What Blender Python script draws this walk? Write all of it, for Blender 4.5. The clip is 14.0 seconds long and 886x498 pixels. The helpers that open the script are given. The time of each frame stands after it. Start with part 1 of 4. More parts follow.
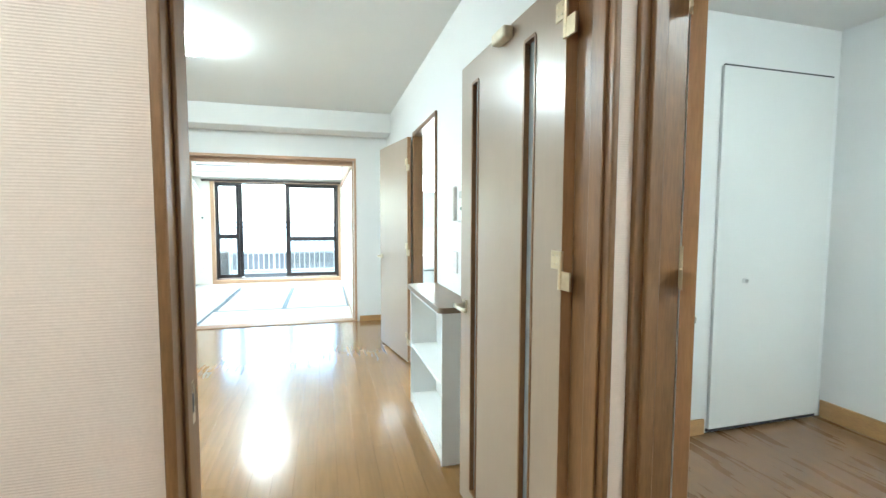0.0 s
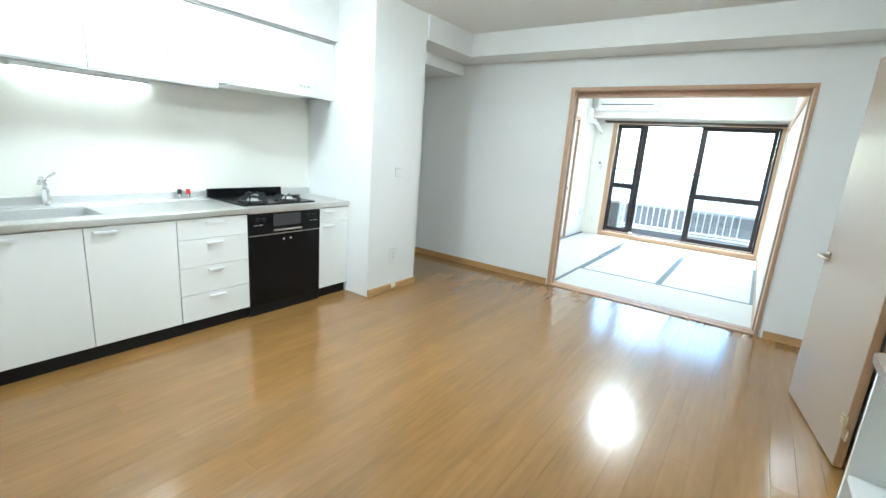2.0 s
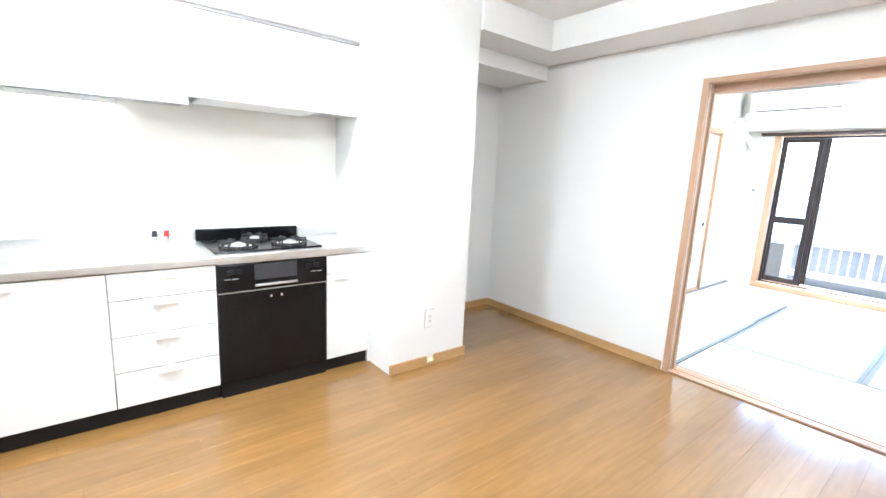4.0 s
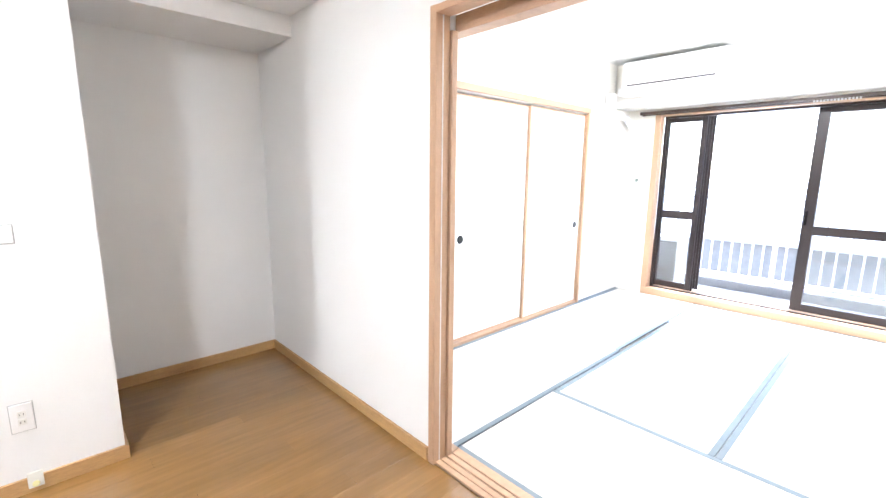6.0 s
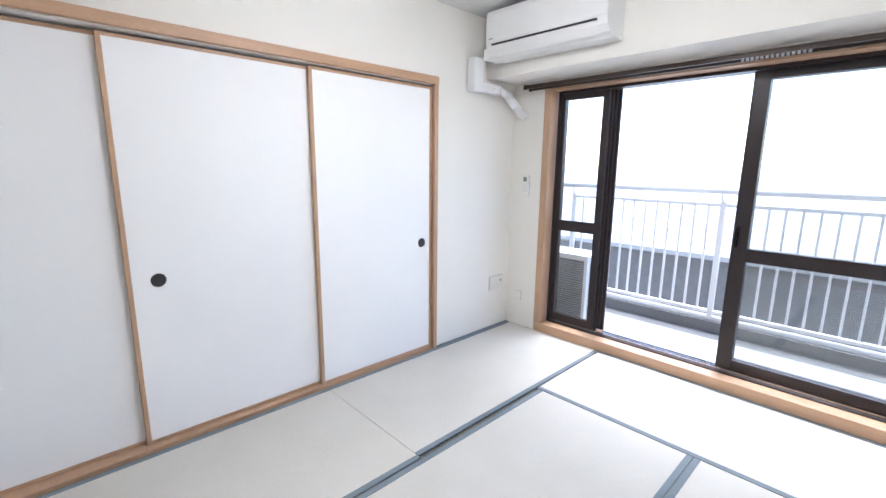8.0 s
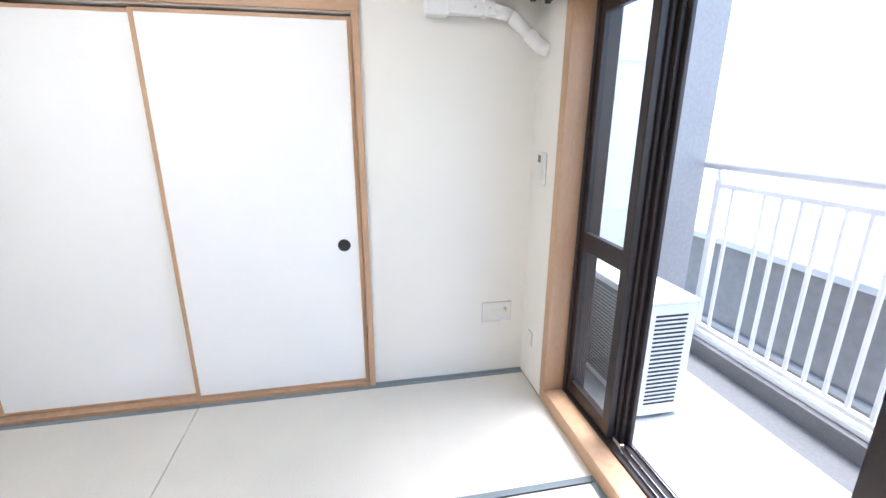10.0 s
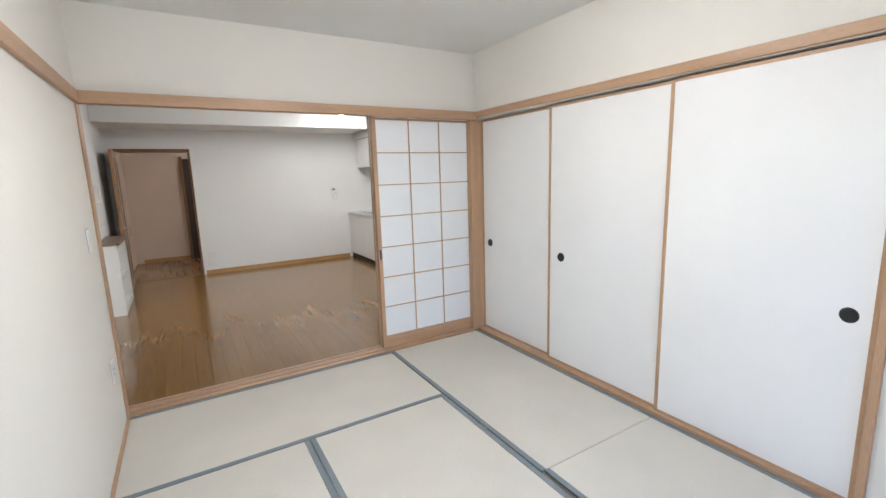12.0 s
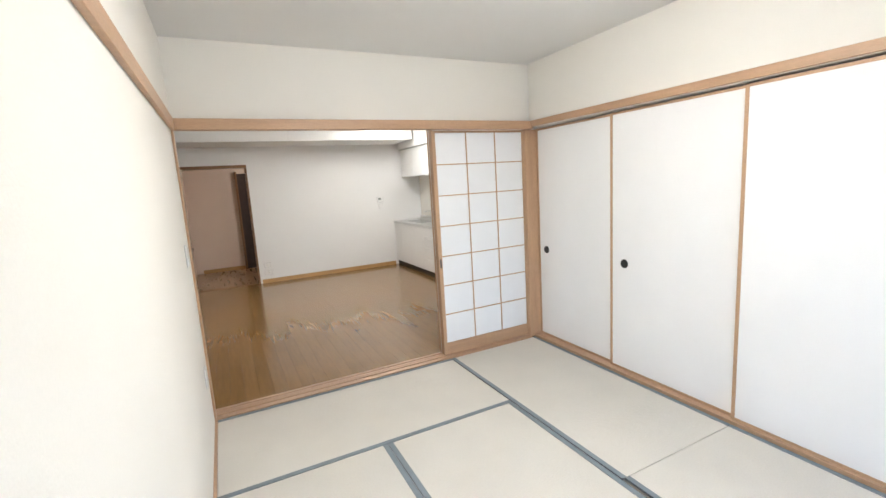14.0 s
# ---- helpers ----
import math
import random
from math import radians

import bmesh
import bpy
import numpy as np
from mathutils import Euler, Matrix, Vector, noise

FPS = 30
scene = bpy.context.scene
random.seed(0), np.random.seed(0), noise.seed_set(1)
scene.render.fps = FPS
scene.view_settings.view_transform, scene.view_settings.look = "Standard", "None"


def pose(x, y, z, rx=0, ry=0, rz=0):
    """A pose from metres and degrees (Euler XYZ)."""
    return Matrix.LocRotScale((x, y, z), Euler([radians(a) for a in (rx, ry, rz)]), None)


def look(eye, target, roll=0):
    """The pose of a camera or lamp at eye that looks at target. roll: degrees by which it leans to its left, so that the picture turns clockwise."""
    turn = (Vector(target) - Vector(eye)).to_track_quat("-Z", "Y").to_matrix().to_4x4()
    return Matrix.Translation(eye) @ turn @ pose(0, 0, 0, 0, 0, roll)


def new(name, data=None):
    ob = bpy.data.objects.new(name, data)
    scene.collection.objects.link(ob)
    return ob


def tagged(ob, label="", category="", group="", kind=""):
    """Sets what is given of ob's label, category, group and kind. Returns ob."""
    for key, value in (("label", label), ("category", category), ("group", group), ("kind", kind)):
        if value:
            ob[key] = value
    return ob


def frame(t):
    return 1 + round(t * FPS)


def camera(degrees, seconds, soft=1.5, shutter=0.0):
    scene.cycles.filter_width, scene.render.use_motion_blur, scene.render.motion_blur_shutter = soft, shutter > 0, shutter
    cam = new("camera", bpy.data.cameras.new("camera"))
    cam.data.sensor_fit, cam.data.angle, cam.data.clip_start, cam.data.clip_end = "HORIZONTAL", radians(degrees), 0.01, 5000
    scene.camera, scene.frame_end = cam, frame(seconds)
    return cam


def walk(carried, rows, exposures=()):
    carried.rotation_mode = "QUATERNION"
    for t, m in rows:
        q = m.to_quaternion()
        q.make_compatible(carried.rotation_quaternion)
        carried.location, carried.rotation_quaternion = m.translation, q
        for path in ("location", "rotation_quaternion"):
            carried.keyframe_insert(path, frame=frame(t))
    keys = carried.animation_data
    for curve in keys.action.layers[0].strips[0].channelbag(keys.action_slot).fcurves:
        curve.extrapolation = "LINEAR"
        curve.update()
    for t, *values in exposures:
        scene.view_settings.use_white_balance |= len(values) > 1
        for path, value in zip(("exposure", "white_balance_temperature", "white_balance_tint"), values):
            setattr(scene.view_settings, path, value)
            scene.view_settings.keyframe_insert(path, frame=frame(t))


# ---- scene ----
cam = camera(91.0, 14.0)
PATH = [
    (0, (2.384, -5.406, 1.256), (2.908, -3.48, 1.121), 0.2),
    (0.5, (2.52, -5.115, 1.286), (2.678, -3.136, 1.045), -0.2),
    (1, (2.567, -4.808, 1.28), (2.333, -2.857, 0.905), 1.1),
    (1.5, (2.548, -4.538, 1.283), (1.896, -2.705, 0.818), 2.9),
    (2, (2.55, -4.292, 1.329), (1.428, -2.699, 0.879), 4.2),
    (2.2, (2.493, -4.231, 1.325), (1.227, -2.738, 0.916), 4.5),
    (4.3, (2.195, -2.827, 1.332), (0.63, -1.634, 0.973), 1.5),
    (4.5, (2.195, -2.646, 1.335), (0.617, -1.472, 0.974), 0.6),
    (5, (2.202, -2.169, 1.349), (0.676, -0.927, 0.992), 1.5),
    (5.5, (2.23, -1.697, 1.35), (0.788, -0.353, 1.012), 1.5),
    (6, (2.298, -1.23, 1.346), (0.86, 0.114, 0.997), 0.6),
    (6.5, (2.292, -0.766, 1.372), (0.88, 0.592, 0.968), 0.1),
    (7, (2.328, -0.287, 1.376), (0.897, 1.053, 0.978), 0.0),
    (7.5, (2.331, 0.196, 1.373), (0.896, 1.537, 0.998), 0.5),
    (7.7, (2.333, 0.405, 1.373), (0.914, 1.763, 0.998), 0.6),
    (9.8, (2.268, 2.636, 1.472), (0.467, 3.292, 0.902), 0.5),
    (10, (2.23, 2.822, 1.451), (0.347, 3.198, 0.889), 0.1),
    (10.5, (2.075, 3.127, 1.419), (0.168, 2.814, 0.905), 1.2),
    (11, (1.96, 3.301, 1.443), (0.313, 2.24, 1.041), 1.9),
    (11.5, (2.066, 3.352, 1.448), (0.814, 1.827, 1.123), 1.4),
    (12, (2.286, 3.365, 1.454), (1.279, 1.67, 1.115), -1.8),
    (12.5, (2.418, 3.343, 1.481), (1.438, 1.639, 1.111), -2.8),
    (13, (2.49, 3.334, 1.506), (1.5, 1.62, 1.215), -2.7),
    (13.5, (2.511, 3.324, 1.51), (1.606, 1.564, 1.223), -3.3),
    (14, (2.51, 3.319, 1.505), (1.631, 1.549, 1.196), -3.5),
]
EXPO = [(0, 3.6, 5450, -8), (0.5, 3.2, 5400, -8), (1, 3.1, 5350, -8), (1.5, 2.85, 5400, -7), (2, 3.2, 5450, -5), (4.3, 4.0, 5700, 8), (5.5, 4.15, 5800, 10), (6.5, 3.45, 6050, 12), (7.0, 2.75, 6150, 12),
        (7.5, 2.3, 5900, 13), (9.8, 2.47, 6100, 12), (11, 2.15, 6250, 11), (11.5, 2.15, 6250, 11), (12.5, 2.33, 6450, 10), (14, 2.5, 6550, 10)]
walk(cam, [(r[0], look(*r[1:])) for r in PATH], EXPO)

# ---- light ----
world = bpy.data.worlds.new("sky")
scene.world = world
world.use_nodes = True
wn = world.node_tree
sky = wn.nodes.new("ShaderNodeTexSky")
sky.sky_type = "NISHITA"
sky.sun_disc = False
sky.sun_elevation = radians(62)
sky.sun_rotation = radians(-15)
sky.air_density = 1.0
sky.dust_density = 1.0
wn.nodes["Background"].inputs["Strength"].default_value = 0.15
wn.links.new(sky.outputs[0], wn.nodes["Background"].inputs[0])

sun = new("sun", bpy.data.lights.new("sun", "SUN"))
sun.data.energy = 1.5
sun.data.angle = radians(35)
sun.data.color = (1.0, 0.985, 0.96)
sun.matrix_world = look((-1.5, 9.0, 14.0), (0, 3.5, 0))


def lamp(name, place, watts, size, color):
    """A round lamp just under a fixture, shining down."""
    d = bpy.data.lights.new(name, "AREA")
    d.shape, d.size, d.energy, d.color = "DISK", size, watts, color
    ob = new(name, d)
    ob.matrix_world = look(place, (place[0], place[1] + 0.001, place[2] - 1))
    return ob


LAMP_WHITE = (0.97, 0.98, 1.0)
lamp("living_lamp", (1.52, -2.11, 2.305), 2.4, 0.3, LAMP_WHITE)
lamp("kitchen_lamp", (0.14, -3.0, 2.305), 1.6, 0.26, LAMP_WHITE)
lamp("tatami_lamp", (1.42, 1.98, 2.305), 1.4, 0.34, LAMP_WHITE)
lamp("wash_lamp", (3.9, -1.0, 2.2), 2.2, 0.25, (0.95, 0.98, 1.0))
# added fill for the side room, standing in for an unseen window's daylight
lamp("side_room_fill", (4.3, -5.3, 2.25), 0.45, 0.25, (0.88, 0.95, 1.0))
# assumed hall light, set behind the wall so that it stays unseen
lamp("hall_fill", (1.3, -5.4, 2.27), 0.2, 0.2, (1.0, 0.95, 0.9))

# ---- materials ----


def material(name, base, rough=0.5, metal=0.0, vary=0.06, scale=6.0, grain=60.0, bump=0.05, stretch=(1, 1, 1), coat=0.0,
             per_piece=0.0, dark=None, wave=None, spec=0.5, world=False):
    m = bpy.data.materials.new(name)
    m.use_nodes = True
    nt = m.node_tree
    bsdf = nt.nodes["Principled BSDF"]
    tc = nt.nodes.new("ShaderNodeTexCoord")
    mp = nt.nodes.new("ShaderNodeMapping")
    mp.inputs["Scale"].default_value = stretch
    if world:
        geo = nt.nodes.new("ShaderNodeNewGeometry")
        nt.links.new(geo.outputs["Position"], mp.inputs["Vector"])
    else:
        nt.links.new(tc.outputs["Object"], mp.inputs["Vector"])
    big = nt.nodes.new("ShaderNodeTexNoise")
    big.inputs["Scale"].default_value = scale
    big.inputs["Detail"].default_value = 4
    fine = nt.nodes.new("ShaderNodeTexNoise")
    fine.inputs["Scale"].default_value = grain
    fine.inputs["Detail"].default_value = 6
    nt.links.new(mp.outputs[0], big.inputs["Vector"])
    nt.links.new(mp.outputs[0], fine.inputs["Vector"])
    mix = nt.nodes.new("ShaderNodeMix")
    mix.data_type = "RGBA"
    low = dark or tuple(c * (1 - 2.2 * vary) for c in base)
    high = tuple(min(1, c * (1 + 0.6 * vary)) for c in base)
    mix.inputs["A"].default_value = (*low, 1)
    mix.inputs["B"].default_value = (*high, 1)
    add = nt.nodes.new("ShaderNodeMath")
    add.operation = "MULTIPLY_ADD"
    add.inputs[1].default_value = 0.5
    half = nt.nodes.new("ShaderNodeMath")
    half.operation = "MULTIPLY"
    half.inputs[1].default_value = 0.5
    nt.links.new(fine.outputs[0], half.inputs[0])
    nt.links.new(big.outputs[0], add.inputs[0])
    nt.links.new(half.outputs[0], add.inputs[2])
    ramp = nt.nodes.new("ShaderNodeMapRange")
    ramp.inputs["From Min"].default_value = 0.32
    ramp.inputs["From Max"].default_value = 0.66
    nt.links.new(add.outputs[0], ramp.inputs["Value"])
    nt.links.new(ramp.outputs[0], mix.inputs["Factor"])
    color = mix.outputs["Result"]
    if per_piece:
        info = nt.nodes.new("ShaderNodeObjectInfo")
        rng = nt.nodes.new("ShaderNodeMapRange")
        rng.inputs["To Min"].default_value = 1 - per_piece
        rng.inputs["To Max"].default_value = 1 + per_piece * 0.6
        nt.links.new(info.outputs["Random"], rng.inputs["Value"])
        hsv = nt.nodes.new("ShaderNodeHueSaturation")
        nt.links.new(color, hsv.inputs["Color"])
        nt.links.new(rng.outputs[0], hsv.inputs["Value"])
        color = hsv.outputs[0]
    nt.links.new(color, bsdf.inputs["Base Color"])
    rr = nt.nodes.new("ShaderNodeMapRange")
    rr.inputs["To Min"].default_value = max(0.02, rough * 0.85)
    rr.inputs["To Max"].default_value = min(1, rough * 1.15)
    nt.links.new(big.outputs[0], rr.inputs["Value"])
    nt.links.new(rr.outputs[0], bsdf.inputs["Roughness"])
    bsdf.inputs["Metallic"].default_value = metal
    bsdf.inputs["Specular IOR Level"].default_value = spec
    bsdf.inputs["Coat Weight"].default_value = coat
    bsdf.inputs["Coat Roughness"].default_value = 0.12
    if bump:
        bp = nt.nodes.new("ShaderNodeBump")
        bp.inputs["Strength"].default_value = bump
        bp.inputs["Distance"].default_value = 0.004
        src = fine.outputs[0]
        if wave:
            wv = nt.nodes.new("ShaderNodeTexWave")
            wv.bands_direction = wave[0]
            wv.inputs["Scale"].default_value = wave[1]
            wv.inputs["Distortion"].default_value = 0.6
            nt.links.new(tc.outputs["Object"], wv.inputs["Vector"])
            src = wv.outputs["Fac"]
        nt.links.new(src, bp.inputs["Height"])
        nt.links.new(bp.outputs[0], bsdf.inputs["Normal"])
    return m


def glow(name, color, strength):
    m = bpy.data.materials.new(name)
    m.use_nodes = True
    b = m.node_tree.nodes["Principled BSDF"]
    b.inputs["Base Color"].default_value = (0.9, 0.9, 0.88, 1)
    b.inputs["Emission Color"].default_value = (*color, 1)
    b.inputs["Emission Strength"].default_value = strength
    return m


def glass(name, gloss, tint=(1, 1, 1)):
    """A thin clear pane: mostly let through, a little mirrored."""
    m = bpy.data.materials.new(name)
    m.use_nodes = True
    nt = m.node_tree
    nt.nodes.remove(nt.nodes["Principled BSDF"])
    t = nt.nodes.new("ShaderNodeBsdfTransparent")
    t.inputs["Color"].default_value = (*tint, 1)
    g = nt.nodes.new("ShaderNodeBsdfGlossy")
    g.inputs["Roughness"].default_value = 0.02
    mx = nt.nodes.new("ShaderNodeMixShader")
    mx.inputs[0].default_value = gloss
    nt.links.new(t.outputs[0], mx.inputs[1])
    nt.links.new(g.outputs[0], mx.inputs[2])
    nt.links.new(mx.outputs[0], nt.nodes["Material Output"].inputs[0])
    return m


WALL = material("white_wallpaper", (0.80, 0.80, 0.79), 0.75, vary=0.012, scale=1.5, grain=220, bump=0.12)
CREAM = material("cream_wallpaper", (0.80, 0.775, 0.72), 0.8, vary=0.014, scale=1.5, grain=180, bump=0.16)
PINK = material("pinkish_wallpaper", (0.74, 0.615, 0.525), 0.8, vary=0.03, scale=2, grain=160, bump=0.13, wave=("Z", 55))
CEIL = material("ceiling_paper", (0.80, 0.80, 0.78), 0.85, vary=0.012, scale=2, grain=160, bump=0.15)
PLANK = material("oak_flooring", (0.27, 0.142, 0.043), 0.2, vary=0.10, scale=1.1, grain=9, bump=0.0, stretch=(5, 0.45, 5), coat=0.5, per_piece=0.07, world=True)
SUBFLOOR = material("floor_joint", (0.14, 0.075, 0.03), 0.6, vary=0.1)
HALLFLOOR = material("hall_flooring", (0.24, 0.13, 0.055), 0.28, vary=0.14, scale=3, grain=26, bump=0.02, stretch=(6, 0.7, 6), coat=0.3)
SKIRT = material("oak_skirting", (0.50, 0.30, 0.125), 0.4, vary=0.12, scale=3, grain=40, bump=0.03, stretch=(1, 1, 6))
CEDAR = material("pale_cedar", (0.51, 0.322, 0.196), 0.45, vary=0.10, scale=3, grain=45, bump=0.04, stretch=(6, 6, 0.6))
CEDAR_H = material("pale_cedar_beam", (0.51, 0.322, 0.196), 0.45, vary=0.10, scale=3, grain=45, bump=0.04, stretch=(0.8, 0.8, 9))
BROWN = material("brown_frame", (0.22, 0.112, 0.043), 0.38, vary=0.16, scale=4, grain=40, bump=0.03, stretch=(6, 6, 0.6))
LEAF = material("door_veneer", (0.35, 0.275, 0.205), 0.30, vary=0.025, scale=2, grain=30, bump=0.0, stretch=(4, 4, 0.4), coat=0.2)
LEAFEDGE = material("door_edge", (0.40, 0.22, 0.10), 0.4, vary=0.12, scale=4, grain=40, stretch=(5, 5, 0.5))
DARKDOOR = material("dark_door", (0.05, 0.03, 0.025), 0.4, vary=0.2)
FUSUMA = material("fusuma_paper", (0.86, 0.86, 0.86), 0.7, vary=0.015, scale=3, grain=240, bump=0.10)
PULL = material("black_pull", (0.018, 0.018, 0.02), 0.35, vary=0.2)
TATAMI_X = material("tatami_weave", (0.68, 0.645, 0.575), 0.6, vary=0.04, scale=3, grain=120, bump=0.35, wave=("Y", 95), spec=0.3)
TATAMI_Y = material("tatami_weave_turned", (0.68, 0.645, 0.575), 0.6, vary=0.04, scale=3, grain=120, bump=0.35, wave=("X", 95), spec=0.3)
HERI = material("grey_blue_cloth", (0.20, 0.235, 0.255), 0.8, vary=0.08, scale=12, grain=400, bump=0.2)
PAPER = material("shoji_paper", (0.80, 0.82, 0.85), 0.8, vary=0.015, scale=8, grain=200, bump=0.05)
BRONZE = material("bronze_aluminium", (0.030, 0.022, 0.022), 0.38, metal=0.2, vary=0.12, scale=6, grain=90, bump=0.02)
RAILM = material("curtain_rail_brown", (0.07, 0.05, 0.04), 0.35, metal=0.4, vary=0.1)
PLASTIC = material("white_plastic", (0.80, 0.80, 0.79), 0.32, vary=0.015, scale=4, grain=200, bump=0.0)
IVORY = material("ivory_plastic", (0.74, 0.73, 0.69), 0.4, vary=0.02, bump=0.0)
# near-black: shade of gaps and slots put into the colour, plus dark parts
GAPSHADE_DARK = material("gap_shade_and_dark_parts", (0.03, 0.03, 0.035), 0.6, vary=0.1, bump=0.0)
CAB = material("white_cabinet_front", (0.78, 0.78, 0.76), 0.3, vary=0.004, scale=3, grain=150, bump=0.01, coat=0.2)
CABGAP = material("cabinet_edge", (0.45, 0.45, 0.44), 0.5, vary=0.05, bump=0.0)
KICK = material("black_kick", (0.010, 0.010, 0.011), 0.4, vary=0.15, spec=0.25)
STEEL = material("brushed_steel", (0.70, 0.70, 0.69), 0.36, metal=1.0, vary=0.05, scale=5, grain=80, bump=0.03, stretch=(20, 1, 20))
SINK = material("sink_steel", (0.60, 0.60, 0.59), 0.4, metal=0.35, vary=0.04, scale=5, grain=80, bump=0.02)
CHROME = material("chrome", (0.80, 0.80, 0.80), 0.1, metal=1.0, vary=0.02, bump=0.0)
BRASS = material("satin_nickel", (0.66, 0.59, 0.46), 0.28, metal=1.0, vary=0.06, bump=0.0)
HINGE = material("pale_brass_hinge", (0.62, 0.53, 0.36), 0.35, metal=0.8, vary=0.06, bump=0.0)
BLACK = material("black_enamel", (0.005, 0.005, 0.006), 0.22, vary=0.03, scale=5, bump=0.0, spec=0.25)
IRON = material("cast_iron", (0.02, 0.02, 0.022), 0.6, vary=0.2, grain=120, bump=0.3)
SPLASH = material("kitchen_panel", (0.78, 0.755, 0.69), 0.22, vary=0.012, scale=2, grain=100, bump=0.005)
SHELFTOP = material("brown_shelf_top", (0.21, 0.145, 0.095), 0.42, vary=0.15, scale=4, grain=50, bump=0.01, stretch=(6, 0.7, 6), coat=0.05)
CONCRETE = material("balcony_coating", (0.50, 0.495, 0.48), 0.7, vary=0.06, scale=2, grain=70, bump=0.15)
GUTTER = material("gutter_coating", (0.185, 0.182, 0.18), 0.6, vary=0.1, scale=2, grain=60, bump=0.15)
GREYWALL = material("grey_render", (0.37, 0.355, 0.34), 0.8, vary=0.08, scale=1.2, grain=50, bump=0.25)
FARWALL = material("far_concrete", (0.225, 0.215, 0.205), 0.8, vary=0.12, scale=0.5, grain=12, bump=0.2)
FARTOP = material("far_coping", (0.55, 0.55, 0.54), 0.7, vary=0.06)
WHITERAIL = material("white_rail_paint", (0.80, 0.775, 0.74), 0.4, vary=0.03, scale=6, grain=90, bump=0.03)
GROUND = material("pale_ground", (0.52, 0.52, 0.50), 0.9, vary=0.1, scale=0.05, grain=1.5, bump=0.1)
RED = material("red_cap", (0.5, 0.03, 0.03), 0.35, vary=0.05, bump=0.0)
INK = material("grey_print", (0.12, 0.12, 0.13), 0.6, vary=0.05, bump=0.0)
LCD = material("lcd_grey", (0.20, 0.24, 0.21), 0.2, vary=0.03, bump=0.0)
YELLOW = material("yellowed_tape", (0.62, 0.58, 0.28), 0.6, vary=0.1, bump=0.05)
LIT = glow("lit_diffuser", (1.0, 0.98, 0.95), 7.5)
TUBE = glow("lit_tube", (1.0, 0.99, 0.95), 2.2)
CLEAR = glass("window_glass", 0.05, (0.96, 0.97, 0.97))
FROST = material("frosted_slot", (0.30, 0.33, 0.34), 0.35, vary=0.05, scale=8, grain=160, bump=0.2)
MIRROR = material("mirror", (0.86, 0.88, 0.88), 0.03, metal=1.0, vary=0.0, bump=0.0)

# ---- mesh tools ----


def box(bm, x0, x1, y0, y1, z0, z1, bevel=0.0):
    made = bmesh.ops.create_cube(bm, size=1)["verts"]
    for v in made:
        v.co = Vector((x0 + (v.co.x + 0.5) * (x1 - x0), y0 + (v.co.y + 0.5) * (y1 - y0), z0 + (v.co.z + 0.5) * (z1 - z0)))
    if bevel:
        edges = {e for v in made for e in v.link_edges}
        bmesh.ops.bevel(bm, geom=list(edges), offset=bevel, segments=2, affect="EDGES", profile=0.5)
    return bm


def rod(bm, a, b, r, r2=None, seg=12):
    a, b = Vector(a), Vector(b)
    d = b - a
    m = Matrix.Translation((a + b) / 2) @ d.to_track_quat("Z", "Y").to_matrix().to_4x4()
    bmesh.ops.create_cone(bm, cap_ends=True, segments=seg, radius1=r, radius2=r if r2 is None else r2, depth=d.length, matrix=m)
    return bm


def pipe(bm, pts, r, seg=10):
    """A round tube along a bent line, with a ball at each bend."""
    for a, b in zip(pts, pts[1:]):
        rod(bm, a, b, r, seg=seg)
    for p in pts[1:-1]:
        bmesh.ops.create_uvsphere(bm, u_segments=seg, v_segments=8, radius=r, matrix=Matrix.Translation(p))
    return bm


def prism(bm, profile, x0, x1, axis="x"):
    """A closed outline of (u, w) pairs drawn out along an axis; u, w are the other two in order."""
    ring = []
    for e in (x0, x1):
        ring.append([bm.verts.new((e, u, w) if axis == "x" else (u, e, w)) for u, w in profile])
    n = len(profile)
    for i in range(n):
        bm.faces.new((ring[0][i], ring[0][(i + 1) % n], ring[1][(i + 1) % n], ring[1][i]))
    bm.faces.new(ring[0][::-1])
    bm.faces.new(ring[1])
    bmesh.ops.recalc_face_normals(bm, faces=bm.faces[:])
    return bm


def part(name, bm, mat, parent=None, label="", smooth=False):
    me = bpy.data.meshes.new(name)
    bm.to_mesh(me)
    bm.free()
    me.materials.append(mat)
    if smooth:
        for p in me.polygons:
            p.use_smooth = True
    ob = new(name, me)
    if parent:
        ob.parent = parent
    return tagged(ob, label)


def B():
    return bmesh.new()


def bpart(name, mat, parent, dims, bevel=0.0, label=""):
    return part(name, box(B(), *dims, bevel), mat, parent, label)


def setting(name, mat, dims_list, label, category):
    bm = B()
    for d in dims_list:
        box(bm, *d)
    return tagged(part(name, bm, mat), label, category, kind="structure")


def thing(name, label, category, at=(0, 0, 0), group="", kind="", turn=0):
    ob = new(name)
    ob.empty_display_size = 0.1
    ob.matrix_basis = pose(*at, 0, 0, turn)
    return tagged(ob, label, category, group, kind)


# ---- structure ----
H = 2.46
XE = 3.13      # living room east wall
XW = -0.90     # kitchen and alcove back wall
YS = -4.38     # living room south wall
TE = 2.73      # tatami room east wall
YN = 3.75      # window wall
